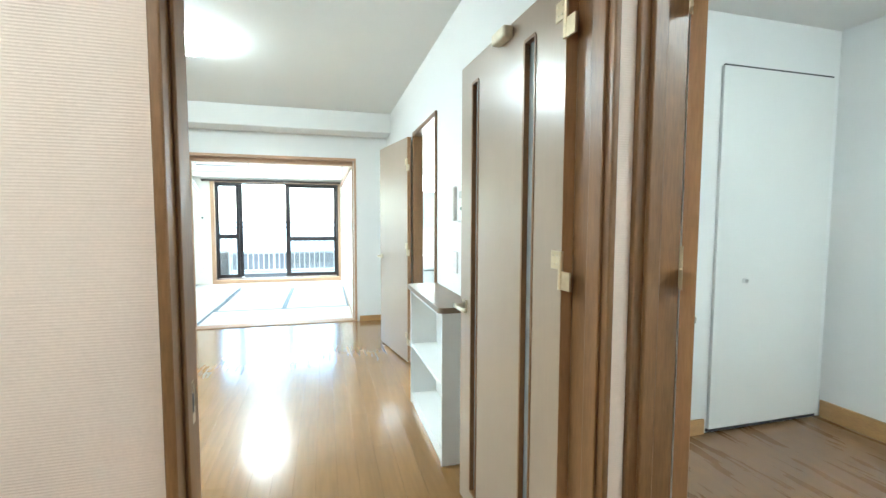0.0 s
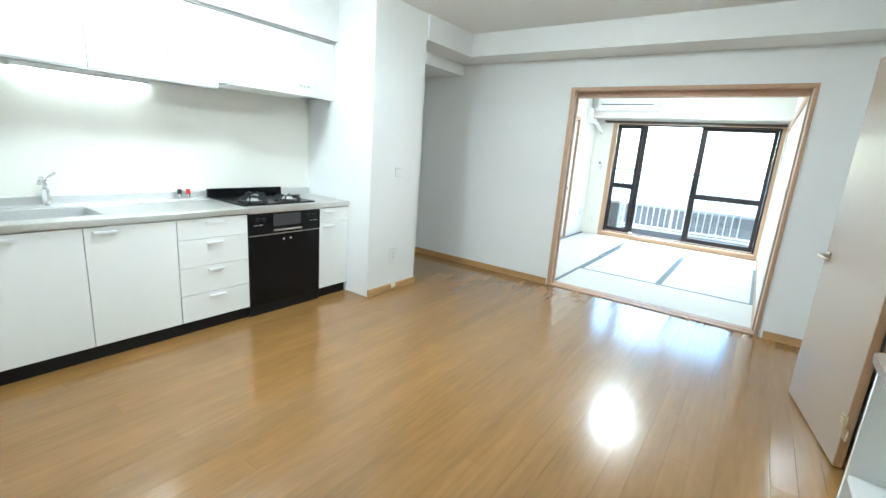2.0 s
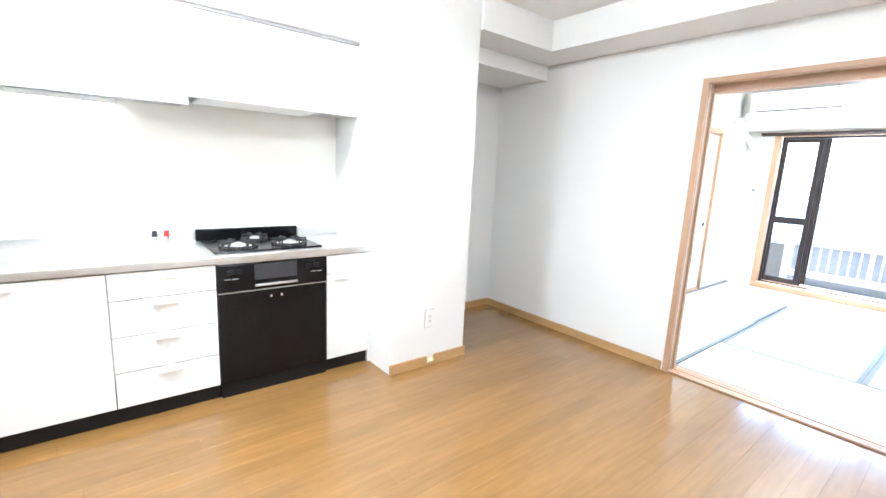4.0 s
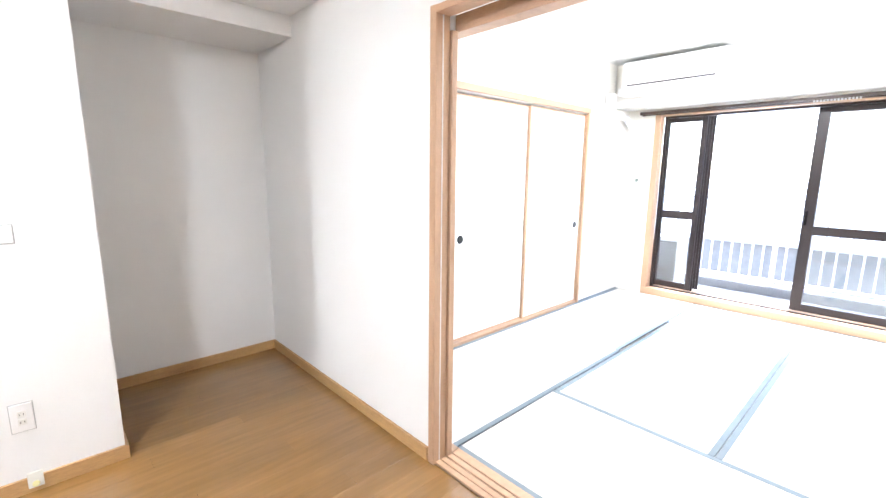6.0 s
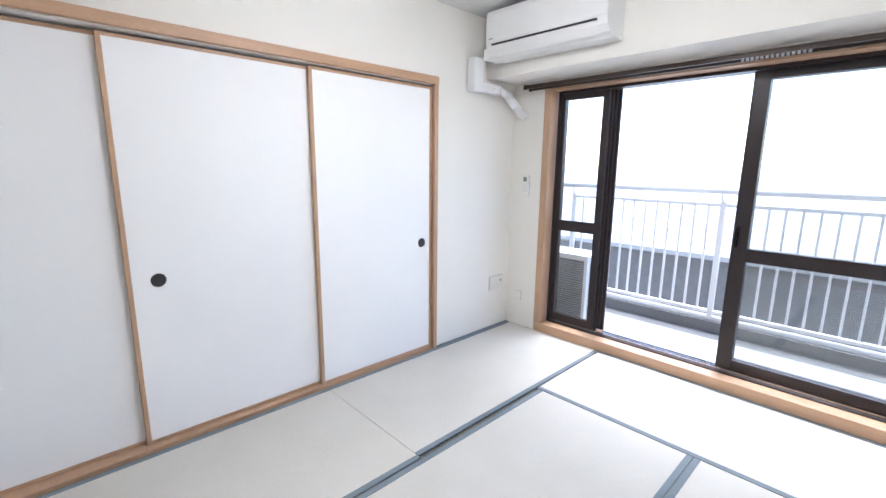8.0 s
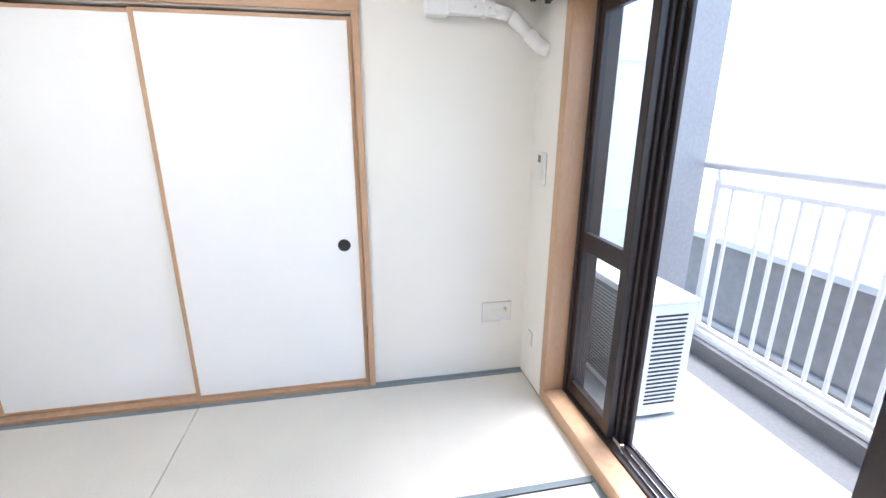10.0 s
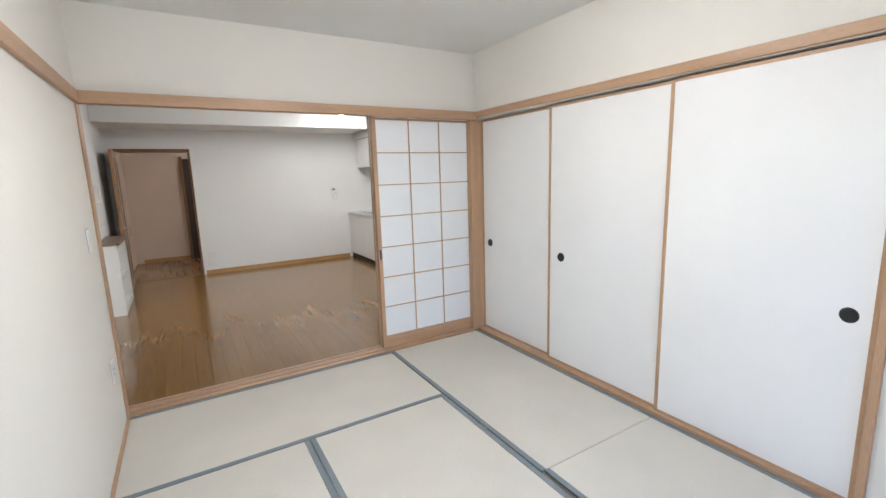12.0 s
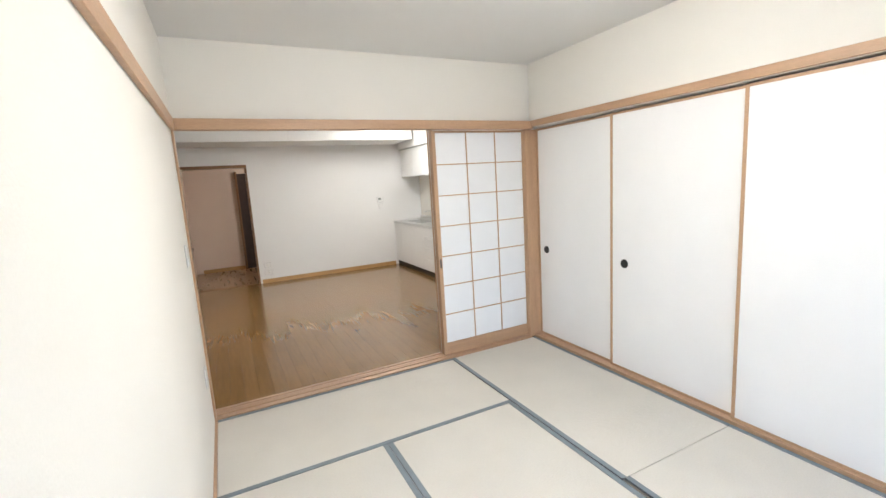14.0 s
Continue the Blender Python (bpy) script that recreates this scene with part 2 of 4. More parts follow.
# the wall between living room and tatami room, with its opening
setting("wall_divider", WALL, [(XW - 0.1, 0.93, 0.0, 0.052, 0, 1.905), (XW - 0.1, 0.93, 0.0, 0.10, 1.905, H), (2.75, XE + 0.12, 0.0, 0.10, 0, H), (0.93, 2.75, 0.0, 0.10, 1.98, H)],
        "white papered wall between living room and tatami room", "wall")
setting("wall_divider_tatami_face", CREAM, [(-0.05, 0.93, 0.0525, 0.058, 0, 1.904), (-0.05, 0.93, 0.1005, 0.106, 1.904, H), (0.93, TE, 0.1005, 0.106, 1.98, H)],
        "cream papered face of the dividing wall", "wall")
setting("wall_west", WALL, [(XW - 0.12, XW, YS - 0.12, 0.0, 0, H)], "white papered kitchen back wall", "wall")
setting("wall_east", WALL, [(XE, XE + 0.06, -1.74, 0.0, 0, H), (XE, XE + 0.06, -4.45, -2.49, 0, H), (XE, XE + 0.06, -2.49, -1.74, 1.97, H)],
        "white papered living room wall with a washroom doorway", "wall")
setting("wall_south", WALL, [(XW - 0.12, 2.100, YS - 0.06, YS, 0, H), (3.046, XE, YS - 0.06, YS, 0, H), (2.100, 3.05, YS - 0.06, YS, 1.93, H)],
        "white papered wall with the hall doorway", "wall")
setting("wall_south_hall_face", PINK, [(0.3, 2.092, YS - 0.13, YS - 0.063, 0, 2.4), (3.046, 3.096, YS - 0.13, YS - 0.063, 0, 2.4), (2.092, 3.05, YS - 0.13, YS - 0.063, 1.93, 2.4)],
        "pinkish beige ribbed wallpaper facing the hall", "wall")
setting("pillar", WALL, [(XW, -0.075, -1.68, -1.05, 0, H)], "white papered structural pillar beside the kitchen", "pillar")
setting("beam_north", WALL, [(-0.05, XE, -0.35, -0.002, 2.245, H - 0.002)], "white boxed ceiling beam over the opening", "beam")
setting("beam_west", WALL, [(-0.36, -0.052, -1.048, -0.002, 2.245, H - 0.002), (XW + 0.002, -0.362, -1.048, -0.002, 2.13, H - 0.002)],
        "white stepped bulkhead over the alcove", "beam")
setting("beam_south", WALL, [(-0.45, XE - 0.002, YS + 0.002, -3.55, 2.22, H - 0.002)], "white boxed beam along the south wall", "beam")
setting("bulkhead_kitchen", WALL, [(XW + 0.002, -0.50, YS + 0.002, -1.682, 2.12, H - 0.004)], "white bulkhead above the wall cabinets", "beam")
setting("ceiling_living", CEIL, [(XW - 0.12, XE + 0.12, YS - 0.1, 0.1, H, H + 0.1)], "white papered living room ceiling", "ceiling")
setting("ceiling_tatami", CEIL, [(-0.2, TE + 0.1, 0.1, YN + 0.2, H + 0.002, H + 0.1)], "white papered tatami room ceiling", "ceiling")
# tatami room
setting("wall_fusuma", CREAM, [(-0.13, -0.102, 0.105, 0.16, 0, 1.92), (-0.13, 0.0, 2.84, YN + 0.13, 0, 1.92), (-0.13, 0.0, 0.13, YN + 0.13, 1.92, H)],
        "cream papered wall around the closet doors", "wall")
setting("closet_back", CREAM, [(-0.80, -0.78, 0.2, 2.9, -0.01, 2.0), (-0.80, -0.13, 2.85, 2.87, 0, 2.0), (-0.80, -0.13, 0.11, 0.13, 0, 2.0), (-0.80, -0.13, 0.13, 2.85, 1.98, 2.0)],
        "dim closet interior behind sliding doors", "closet")
setting("wall_tatami_east", CREAM, [(TE, TE + 0.12, 0.10, YN + 0.13, 0, H)], "cream papered wall of the tatami room", "wall")
setting("wall_window", CREAM, [(0.0, 0.30, YN, YN + 0.13, 0, H), (2.70, TE, YN, YN + 0.13, 0, H), (0.30, 2.70, YN, YN + 0.13, 1.985, H)],
        "cream papered wall around the balcony window", "wall")
setting("beam_window", CREAM, [(0.002, TE - 0.002, 3.40, YN - 0.002, 2.03, H)], "cream boxed beam above the balcony window", "beam")
setting("outer_wall", GREYWALL, [(-0.9, 0.30, YN + 0.133, YN + 0.212, -0.3, 2.8), (2.70, 5.0, YN + 0.133, YN + 0.212, -0.3, 2.8), (0.30, 2.70, YN + 0.133, YN + 0.212, 1.985, 2.8), (0.30, 2.70, YN + 0.133, YN + 0.212, -0.3, 0.0)],
        "grey rendered outer wall of the flat", "wall")
setting("floor_slab", SUBFLOOR, [(-1.0, 5.6, -6.5, YN + 0.1, -0.2, -0.022)], "dark sub-floor below boards and mats", "floor")
# hall, side room and washroom shells
setting("hall_walls", PINK, [(0.2, 3.22, -6.32, -6.2, 0, 2.4), (0.18, 0.3, -6.2, YS - 0.13, 0, 2.4), (3.10, 3.22, -6.2, -5.32, 0, 2.4), (3.10, 3.22, -5.32, YS - 0.068, 2.032, 2.4)],
        "pinkish beige papered hall walls", "wall")
setting("ceiling_hall", CEIL, [(0.2, 3.2, -6.3, YS - 0.13, 2.4, 2.5)], "white hall ceiling", "ceiling")
setting("floor_hall", HALLFLOOR, [(0.2, 3.2, -6.3, YS - 0.11, -0.02, 0.0), (3.2, 5.5, -6.3, -3.4, -0.02, 0.0)], "brown wooden hall and side room floor", "floor")
setting("side_room_walls", WALL, [(3.25, 5.55, -3.40, -3.28, 0, 2.5), (5.45, 5.57, -6.3, -3.4, 0, 2.5), (3.2, 5.5, -6.32, -6.2, 0, 2.5)], "white papered side room walls", "wall")
setting("side_room_west_wall", WALL, [(3.252, 3.27, -4.45, -3.4, 0, 2.4), (3.222, 3.26, -6.2, -5.40, 0, 2.4), (3.238, 3.27, -4.52, -4.452, 0, 2.4)], "white papered side room wall behind the door", "wall")
setting("ceiling_side_room", CEIL, [(3.2, 5.6, -6.3, -3.28, 2.41, 2.5)], "white side room ceiling", "ceiling")
setting("washroom_walls", WALL, [(4.75, 4.87, -3.28, 0.1, 0, 2.5), (XE + 0.06, 4.8, 0.0, 0.1, 0, 2.5)], "white papered washroom walls", "wall")
setting("ceiling_washroom", CEIL, [(XE + 0.06, 4.87, -3.28, 0.1, 2.3, 2.46)], "white washroom ceiling", "ceiling")
setting("floor_washroom", IVORY, [(XE + 0.02, 4.8, -3.28, 0.0, -0.02, 0.0)], "pale vinyl washroom floor", "floor")

# skirting boards
setting("baseboard", SKIRT, [(XW, 0.895, -0.014, 0.0, 0, 0.065), (2.79, XE, -0.014, 0.0, 0, 0.065), (XW, XW + 0.014, -1.05, -0.014, 0, 0.065),
        (XW + 0.014, -0.075, -1.05, -1.036, 0, 0.065), (-0.075, -0.061, -1.68, -1.036, 0, 0.065),
        (-0.30, 2.06, YS, YS + 0.014, 0, 0.065), (XE - 0.014, XE, -1.69, -0.014, 0, 0.065)], "oak skirting board", "skirting board")
setting("hall_baseboard", SKIRT, [(0.3, 2.98, -6.2, -6.186, 0, 0.07), (3.25, 4.52, -3.414, -3.4, 0, 0.09), (5.436, 5.45, -6.2, -3.414, 0, 0.11)],
        "brown skirting board", "skirting board")

# ---- opening between the rooms: frame, tracks, shoji ----
op = thing("opening_frame", "pale cedar frame of the wide opening between rooms", "door frame", kind="structure")
bpart("jamb", CEDAR, op, (0.908, 0.945, -0.014, 0.062, 0, 1.985), 0.003)
bpart("groove_strip", IVORY, op, (0.9452, 0.9465, 0.021, 0.026, 0.012, 1.953), 0.0, "pale strip in the jamb groove")
bpart("jamb", CEDAR, op, (2.735, 2.76, -0.012, 0.062, 0, 1.985), 0.003)
bpart("head", CEDAR_H, op, (0.92, 2.76, -0.013, 0.063, 1.955, 1.984), 0.003)
for k, (y0, y1) in enumerate(((0.0, 0.028), (0.036, 0.064), (0.072, 0.10), (0.11, 0.158))):
    bpart("track_rail", CEDAR_H, op, (0.945, 2.735, y0, y1, -0.02, 0.012 - 0.002 * (k % 2)), 0.002)
bpart("track_base", GAPSHADE_DARK, op, (0.945, 2.735, 0.0, 0.158, -0.022, 0.002))

kam = thing("lintel_timbers", "pale cedar lintel rail round the tatami room", "trim", kind="structure")
bpart("rail", CEDAR_H, kam, (0.0, TE, 0.107, 0.180, 1.907, 1.975), 0.003)
bpart("groove_rail", CEDAR_H, kam, (0.0, 0.92, 0.059, 0.0995, 1.9062, 1.935), 0.001)
bpart("rail", CEDAR_H, kam, (TE - 0.022, TE, 0.186, YN, 1.905, 1.975), 0.003)
bpart("rail", CEDAR_H, kam, (-0.10, 0.028, 0.187, 2.875, 1.925, 1.975), 0.003)
bpart("post", CEDAR, kam, (-0.10, 0.06, 0.102, 0.143, 0, 1.906), 0.003)
bpart("post", CEDAR, kam, (-0.10, 0.026, 2.84, 2.872, 0, 1.925), 0.003)
bpart("post", CEDAR, kam, (TE - 0.012, TE, 0.107, 0.18, 0, 1.905), 0.003)
bpart("sill", CEDAR_H, kam, (-0.10, 0.012, 0.143, 2.84, -0.02, 0.018), 0.002)
bpart("sill", CEDAR_H, kam, (0.06, 0.944, 0.060, 0.158, -0.02, 0.012), 0.002)
bpart("edge_strip", HERI, kam, (0.002, 0.02, 2.873, YN, -0.02, 0.006), 0.001)
bpart("edge_strip", CEDAR_H, kam, (TE - 0.016, TE, 0.186, YN, -0.02, 0.01), 0.001)


def shoji(x0, x1, y0, y1, z0, z1, cols, rows):
    s = thing("shoji_panel", "sliding shoji screen with white paper in a cedar grid, slid open", "shoji screen")
    w = 0.034
    bpart("stile", CEDAR, s, (x0, x0 + w, y0, y1, z0, z1), 0.003)
    bpart("stile", CEDAR, s, (x1 - w, x1, y0, y1, z0, z1), 0.003)
    bpart("top_rail", CEDAR_H, s, (x0 + w, x1 - w, y0 + 0.001, y1 - 0.001, z1 - 0.018, z1), 0.002)
    bpart("bottom_rail", CEDAR_H, s, (x0 + w, x1 - w, y0 + 0.001, y1 - 0.001, z0, z0 + 0.105), 0.002)
    xa, xb, za, zb = x0 + w, x1 - w, z0 + 0.105, z1 - 0.018
    for i in range(1, cols):
        x = xa + (xb - xa) * i / cols
        bpart("bar", CEDAR, s, (x - 0.004, x + 0.004, y1 - 0.0075, y1 - 0.0005, za, zb))
    for j in range(1, rows):
        z = za + (zb - za) * j / rows
        bpart("crossbar", CEDAR_H, s, (xa, xb, y1 - 0.008, y1 - 0.001, z - 0.004, z + 0.004))
    for i in range(cols):
        for j in range(rows):
            bpart("paper_pane", PAPER, s, (xa + (xb - xa) * i / cols, xa + (xb - xa) * (i + 1) / cols, y1 - 0.0125, y1 - 0.0085,
                                           za + (zb - za) * j / rows, za + (zb - za) * (j + 1) / rows))
    bpart("finger_pull", GAPSHADE_DARK, s, (x1 - 0.025, x1 - 0.010, y1 - 0.004, y1 + 0.001, 0.78, 0.86), 0.002, "dark recessed finger pull")
    return s


shoji(0.03, 0.955, 0.066, 0.098, 0.014, 1.906, 3, 7)


def fusuma(y0, y1, x, pull_y):
    f = thing("fusuma_door", "white papered sliding closet door with cedar edges, shut", "sliding door", group="closet sliding doors")
    z0, z1 = 0.02, 1.908
    bpart("panel", FUSUMA, f, (x - 0.020, x - 0.002, y0 + 0.018, y1 - 0.018, z0 + 0.014, z1 - 0.014), 0.001)
    bpart("stile", CEDAR, f, (x - 0.024, x + 0.003, y0, y0 + 0.02, z0, z1), 0.002)
    bpart("stile", CEDAR, f, (x - 0.024, x + 0.003, y1 - 0.02, y1, z0, z1), 0.002)
    bpart("bottom_rail", CEDAR_H, f, (x - 0.024, x + 0.001, y0 + 0.02, y1 - 0.02, z0, z0 + 0.016), 0.001)
    bpart("top_rail", CEDAR_H, f, (x - 0.024, x + 0.001, y0 + 0.02, y1 - 0.02, z1 - 0.016, z1), 0.001)
    bm = B()
    rod(bm, (x - 0.004, pull_y, 0.832), (x + 0.001, pull_y, 0.832), 0.030, seg=24)
    p = part("finger_pull", bm, PULL, f, "round black recessed pull")
    bm = B()
    bmesh.ops.create_cone(bm, cap_ends=False, segments=24, radius1=0.033, radius2=0.029, depth=0.006,
                          matrix=Matrix.Translation((x + 0.001, pull_y, 0.832)) @ Euler((0, radians(90), 0)).to_matrix().to_4x4())
    part("pull_rim", bm, PULL, p)
    return f


fusuma(0.143, 1.03, -0.062, 0.248)
fusuma(1.005, 1.95, -0.034, 1.13)
fusuma(1.925, 2.838, -0.006, 2.745)

# ---- tatami mats ----


def mat_piece(x0, x1, y0, y1, along):
    m = thing("tatami_mat", "straw tatami mat with grey-blue cloth edging", "tatami mat", group="tatami mats on the floor")
    e = 0.030
    g = 0.0015
    x0, x1, y0, y1 = x0 + g, x1 - g, y0 + g, y1 - g
    if along == "x":
        bpart("weave", TATAMI_Y, m, (x0, x1, y0, y1, -0.022, 0.0), 0.002)
        bpart("edging", HERI, m, (x0, x1, y0, y0 + e, -0.012, 0.0022), 0.001)
        bpart("edging", HERI, m, (x0, x1, y1 - e, y1, -0.012, 0.0022), 0.001)
    else:
        bpart("weave", TATAMI_X, m, (x0, x1, y0, y1, -0.022, 0.0), 0.002)
        bpart("edging", HERI, m, (x0, x0 + e, y0, y1, -0.012, 0.0022), 0.001)
        bpart("edging", HERI, m, (x1 - e, x1, y0, y1, -0.012, 0.0022), 0.001)
    return m


mat_piece(0.925, 2.714, 0.16, 1.035, "x")
mat_piece(0.925, 1.815, 1.035, 2.92, "y")
mat_piece(1.815, 2.714, 1.035, 2.92, "y")
mat_piece(0.905, 2.714, 2.92, 3.748, "x")
mat_piece(0.022, 0.92, 0.16, 1.945, "y")
mat_piece(0.022, 0.902, 1.945, 3.748, "y")

# ---- balcony window ----
wf = thing("window_1", "bronze aluminium balcony window with one side slid open", "window", kind="structure")
bpart("window_sill", CEDAR_H, wf, (0.30, 2.70, YN - 0.004, YN + 0.10, -0.02, 0.075), 0.004, "pale cedar sill board")
bpart("wood_jamb", CEDAR, wf, (0.30, 0.36, YN - 0.006, YN + 0.10, 0.0755, 1.985), 0.003, "pale cedar jamb")
bpart("wood_jamb", CEDAR, wf, (2.655, 2.70, YN - 0.006, YN + 0.10, 0.0755, 1.985), 0.003, "pale cedar jamb")
bpart("wood_head", CEDAR_H, wf, (0.36, 2.655, YN - 0.006, YN + 0.10, 1.955, 1.985), 0.003)
y0, y1 = YN + 0.10, YN + 0.21
for xa, xb in ((0.36, 0.388), (2.625, 2.655)):
    bpart("window_frame", BRONZE, wf, (xa, xb, y0, y1, 0.06, 1.975), 0.003)
bpart("window_frame", BRONZE, wf, (0.388, 2.625, y0, y1, 1.935, 1.975), 0.003)
bpart("window_frame", BRONZE, wf, (0.388, 2.625, y0, y1, 0.03, 0.085), 0.003)
for yy in (y0 + 0.022, y0 + 0.052, y0 + 0.088):
    bpart("track_rail", CHROME, wf, (0.388, 2.625, yy, yy + 0.004, 0.085, 0.096))


def sash(xa, xb, y, left=0.055, right=0.055, mid=(0.868, 0.955)):
    s = part("sash", box(B(), xa, xa + left, y, y + 0.032, 0.098, 1.933, 0.003), BRONZE, wf)
    part("stile", box(B(), xb - right, xb, y, y + 0.032, 0.098, 1.933, 0.003), BRONZE, s)
    part("rail", box(B(), xa + left, xb - right, y + 0.002, y + 0.030, 0.098, 0.165, 0.002), BRONZE, s)
    part("rail", box(B(), xa + left, xb - right, y + 0.002, y + 0.030, 1.885, 1.933, 0.002), BRONZE, s)
    part("rail", box(B(), xa + left, xb - right, y + 0.001, y + 0.031, mid[0], mid[1], 0.002), BRONZE, s)
    panes = ((0.165, mid[0]), (mid[1], 1.885))
    for za, zb in panes:
        g = part("pane", box(B(), xa + left, xb - right, y + 0.013, y + 0.018, za, zb), CLEAR, s, "clear glass pane")
        g.visible_shadow = False
    return s


sash(0.39, 0.775, y0 + 0.008, 0.03, 0.05)
for k in range(3):
    bpart("mullion", BRONZE, wf, (0.748 + 0.022 * k, 0.788 + 0.022 * k, y0 + 0.042 + 0.02 * k, y0 + 0.060 + 0.02 * k, 0.086, 1.934), 0.003)
sash(1.635, 2.623, y0 + 0.036, 0.085, 0.05, (0.812, 0.895))
sash(1.66, 2.623, y0 + 0.072, 0.06, 0.05, (0.812, 0.895))
bpart("lock", BLACK, wf, (1.648, 1.668, y0 + 0.010, y0 + 0.036, 0.90, 1.03), 0.004, "black crescent lock handle")
bpart("catch", CHROME, wf, (0.80, 0.86, y0 + 0.02, y0 + 0.04, 0.097, 0.125), 0.004)

cr = thing("curtain_rail", "brown double curtain rail with end caps on brackets", "curtain rail")
for yy, zz in ((YN - 0.055, 1.975), (YN - 0.125, 1.98)):
    bpart("rail", RAILM, cr, (0.20, 2.70, yy, yy + 0.018, zz - 0.014, zz + 0.014), 0.003)
    bpart("end_cap", RAILM, cr, (0.182, 0.203, yy - 0.004, yy + 0.022, zz - 0.018, zz + 0.018), 0.004)
for xx in (0.38, 0.85, 1.32, 1.80, 2.27):
    bpart("bracket", BRASS, cr, (xx, xx + 0.03, YN - 0.13, YN + 0.0, 1.992, 2.001), 0.002)
for k in range(14):
    bpart("runner", CABGAP, cr, (1.62 + 0.022 * k, 1.632 + 0.022 * k, YN - 0.122, YN - 0.110, 1.950, 1.968), 0.002)

# ---- air conditioner ----
ac = thing("air_conditioner", "white wall-mounted air conditioner on the beam", "air conditioner")
ya, yb = 3.40, 3.19
prof = [(ya, 2.125), (ya, 2.435), (yb + 0.03, 2.435), (yb + 0.008, 2.42), (yb, 2.39), (yb, 2.22), (yb + 0.012, 2.18), (yb + 0.045, 2.145), (yb + 0.10, 2.125)]
part("casing", prism(B(), prof, 0.12, 1.01), PLASTIC, ac)
part("front_panel", prism(B(), [(yb - 0.006, 2.225), (yb - 0.006, 2.395), (yb + 0.004, 2.425), (yb + 0.012, 2.425), (yb + 0.012, 2.225)], 0.125, 1.005), PLASTIC, ac)
part("air_flap", prism(B(), [(yb + 0.004, 2.200), (yb + 0.050, 2.138), (yb + 0.056, 2.142), (yb + 0.010, 2.206)], 0.17, 0.95), PLASTIC, ac)
part("vent_slot", prism(B(), [(yb - 0.003, 2.206), (yb - 0.001, 2.216), (yb + 0.02, 2.216), (yb + 0.02, 2.200)], 0.17, 0.95), GAPSHADE_DARK, ac, "dark outlet slot")
for k in range(3):
    bpart("badge_bar", INK, ac, (0.15 + 0.014 * k, 0.16 + 0.014 * k, yb - 0.0075, yb - 0.006, 2.243, 2.249))
bpart("pipe_elbow", PLASTIC, ac, (0.055, 0.12, ya - 0.16, ya - 0.002, 2.13, 2.21), 0.012)
ac.location = (0.045, 0, -0.005)
dc = thing("pipe_cover", "white plastic pipe duct running to the outer wall", "pipe duct")
bpart("duct", PLASTIC, dc, (0.012, 0.078, 3.20, 3.50, 1.925, 1.985), 0.008)
bpart("elbow", PLASTIC, dc, (0.008, 0.084, 3.17, 3.28, 1.915, 2.15), 0.012)
bm = pipe(B(), [(0.045, 3.48, 1.955), (0.06, 3.58, 1.93), (0.085, 3.66, 1.85), (0.11, 3.72, 1.79), (0.115, 3.752, 1.775)], 0.032)
part("flexible_pipe", bm, PLASTIC, dc, smooth=True)
bpart("collar", PLASTIC, dc, (0.008, 0.082, 3.44, 3.47, 1.918, 1.99), 0.006)
for yy in (3.40, 3.47):
    bm = rod(B(), (0.077, yy, 1.955), (0.081, yy, 1.955), 0.006)
    part("screw", bm, BRASS, dc)


def plate(name, label, category, center, normal, w, h, holes=0, body=PLASTIC, extra=None):
    """A thin wall plate. normal: '+x', '-x', '+y' or '-y'."""
    t = thing(name, label, category)
    x, y, z = center
    d = 0.009 if normal[0] == "+" else -0.009

    def slab(nm, mt, du, dz, wu, wz, depth, bev=0.002, lb=""):
        s = 1 if normal[0] == "+" else -1
        a, b = sorted((s * 0.0, s * depth))
        if normal[1] == "x":
            return bpart(nm, mt, t, (x + a, x + b, y + du - wu / 2, y + du + wu / 2, z + dz - wz / 2, z + dz + wz / 2), bev, lb)
        return bpart(nm, mt, t, (x + du - wu / 2, x + du + wu / 2, y + a, y + b, z + dz - wz / 2, z + dz + wz / 2), bev, lb)

    slab("back_plate", CABGAP, 0, 0, w + 0.006, h + 0.006, 0.003, 0.0)
    slab("cover", body, 0, 0, w, h, 0.009, 0.003)
    for k in range(holes):
        slab("insert", IVORY, 0, (k - (holes - 1) / 2) * h * 0.28, w * 0.38, h * 0.22, 0.0115, 0.001)
        if extra == "socket":
            slab("slot", GAPSHADE_DARK, -0.006, (k - (holes - 1) / 2) * h * 0.28, 0.002, 0.008, 0.0125, 0)
            slab("slot", GAPSHADE_DARK, 0.006, (k - (holes - 1) / 2) * h * 0.28, 0.002, 0.008, 0.0125, 0)
    return t, slab


tv, sl = plate("aerial_outlet", "ivory double wall plate with a coaxial socket above the mat", "wall socket", (0.0, 3.585, 0.39), "+x", 0.17, 0.115, 1, IVORY)
bm = rod(B(), (0.009, 3.635, 0.405), (0.026, 3.635, 0.405), 0.010)
part("coax_jack", bm, BRASS, tv, "metal coaxial jack")
bpart("tag", PLASTIC, tv, (0.010, 0.013, 3.61, 3.65, 0.32, 0.345), 0.002)
rc, sl = plate("remote_control", "white air conditioner remote in its wall holder", "remote control", (0.165, YN, 1.22), "-y", 0.052, 0.15, 0)
sl("handset", IVORY, 0, 0.02, 0.046, 0.135, 0.028, 0.004)
sl("display", LCD, 0, 0.055, 0.034, 0.035, 0.0285, 0.0, "grey display")
for k in range(3):
    sl("button", IVORY, -0.012 + 0.012 * k, 0.005, 0.008, 0.008, 0.030, 0.001)
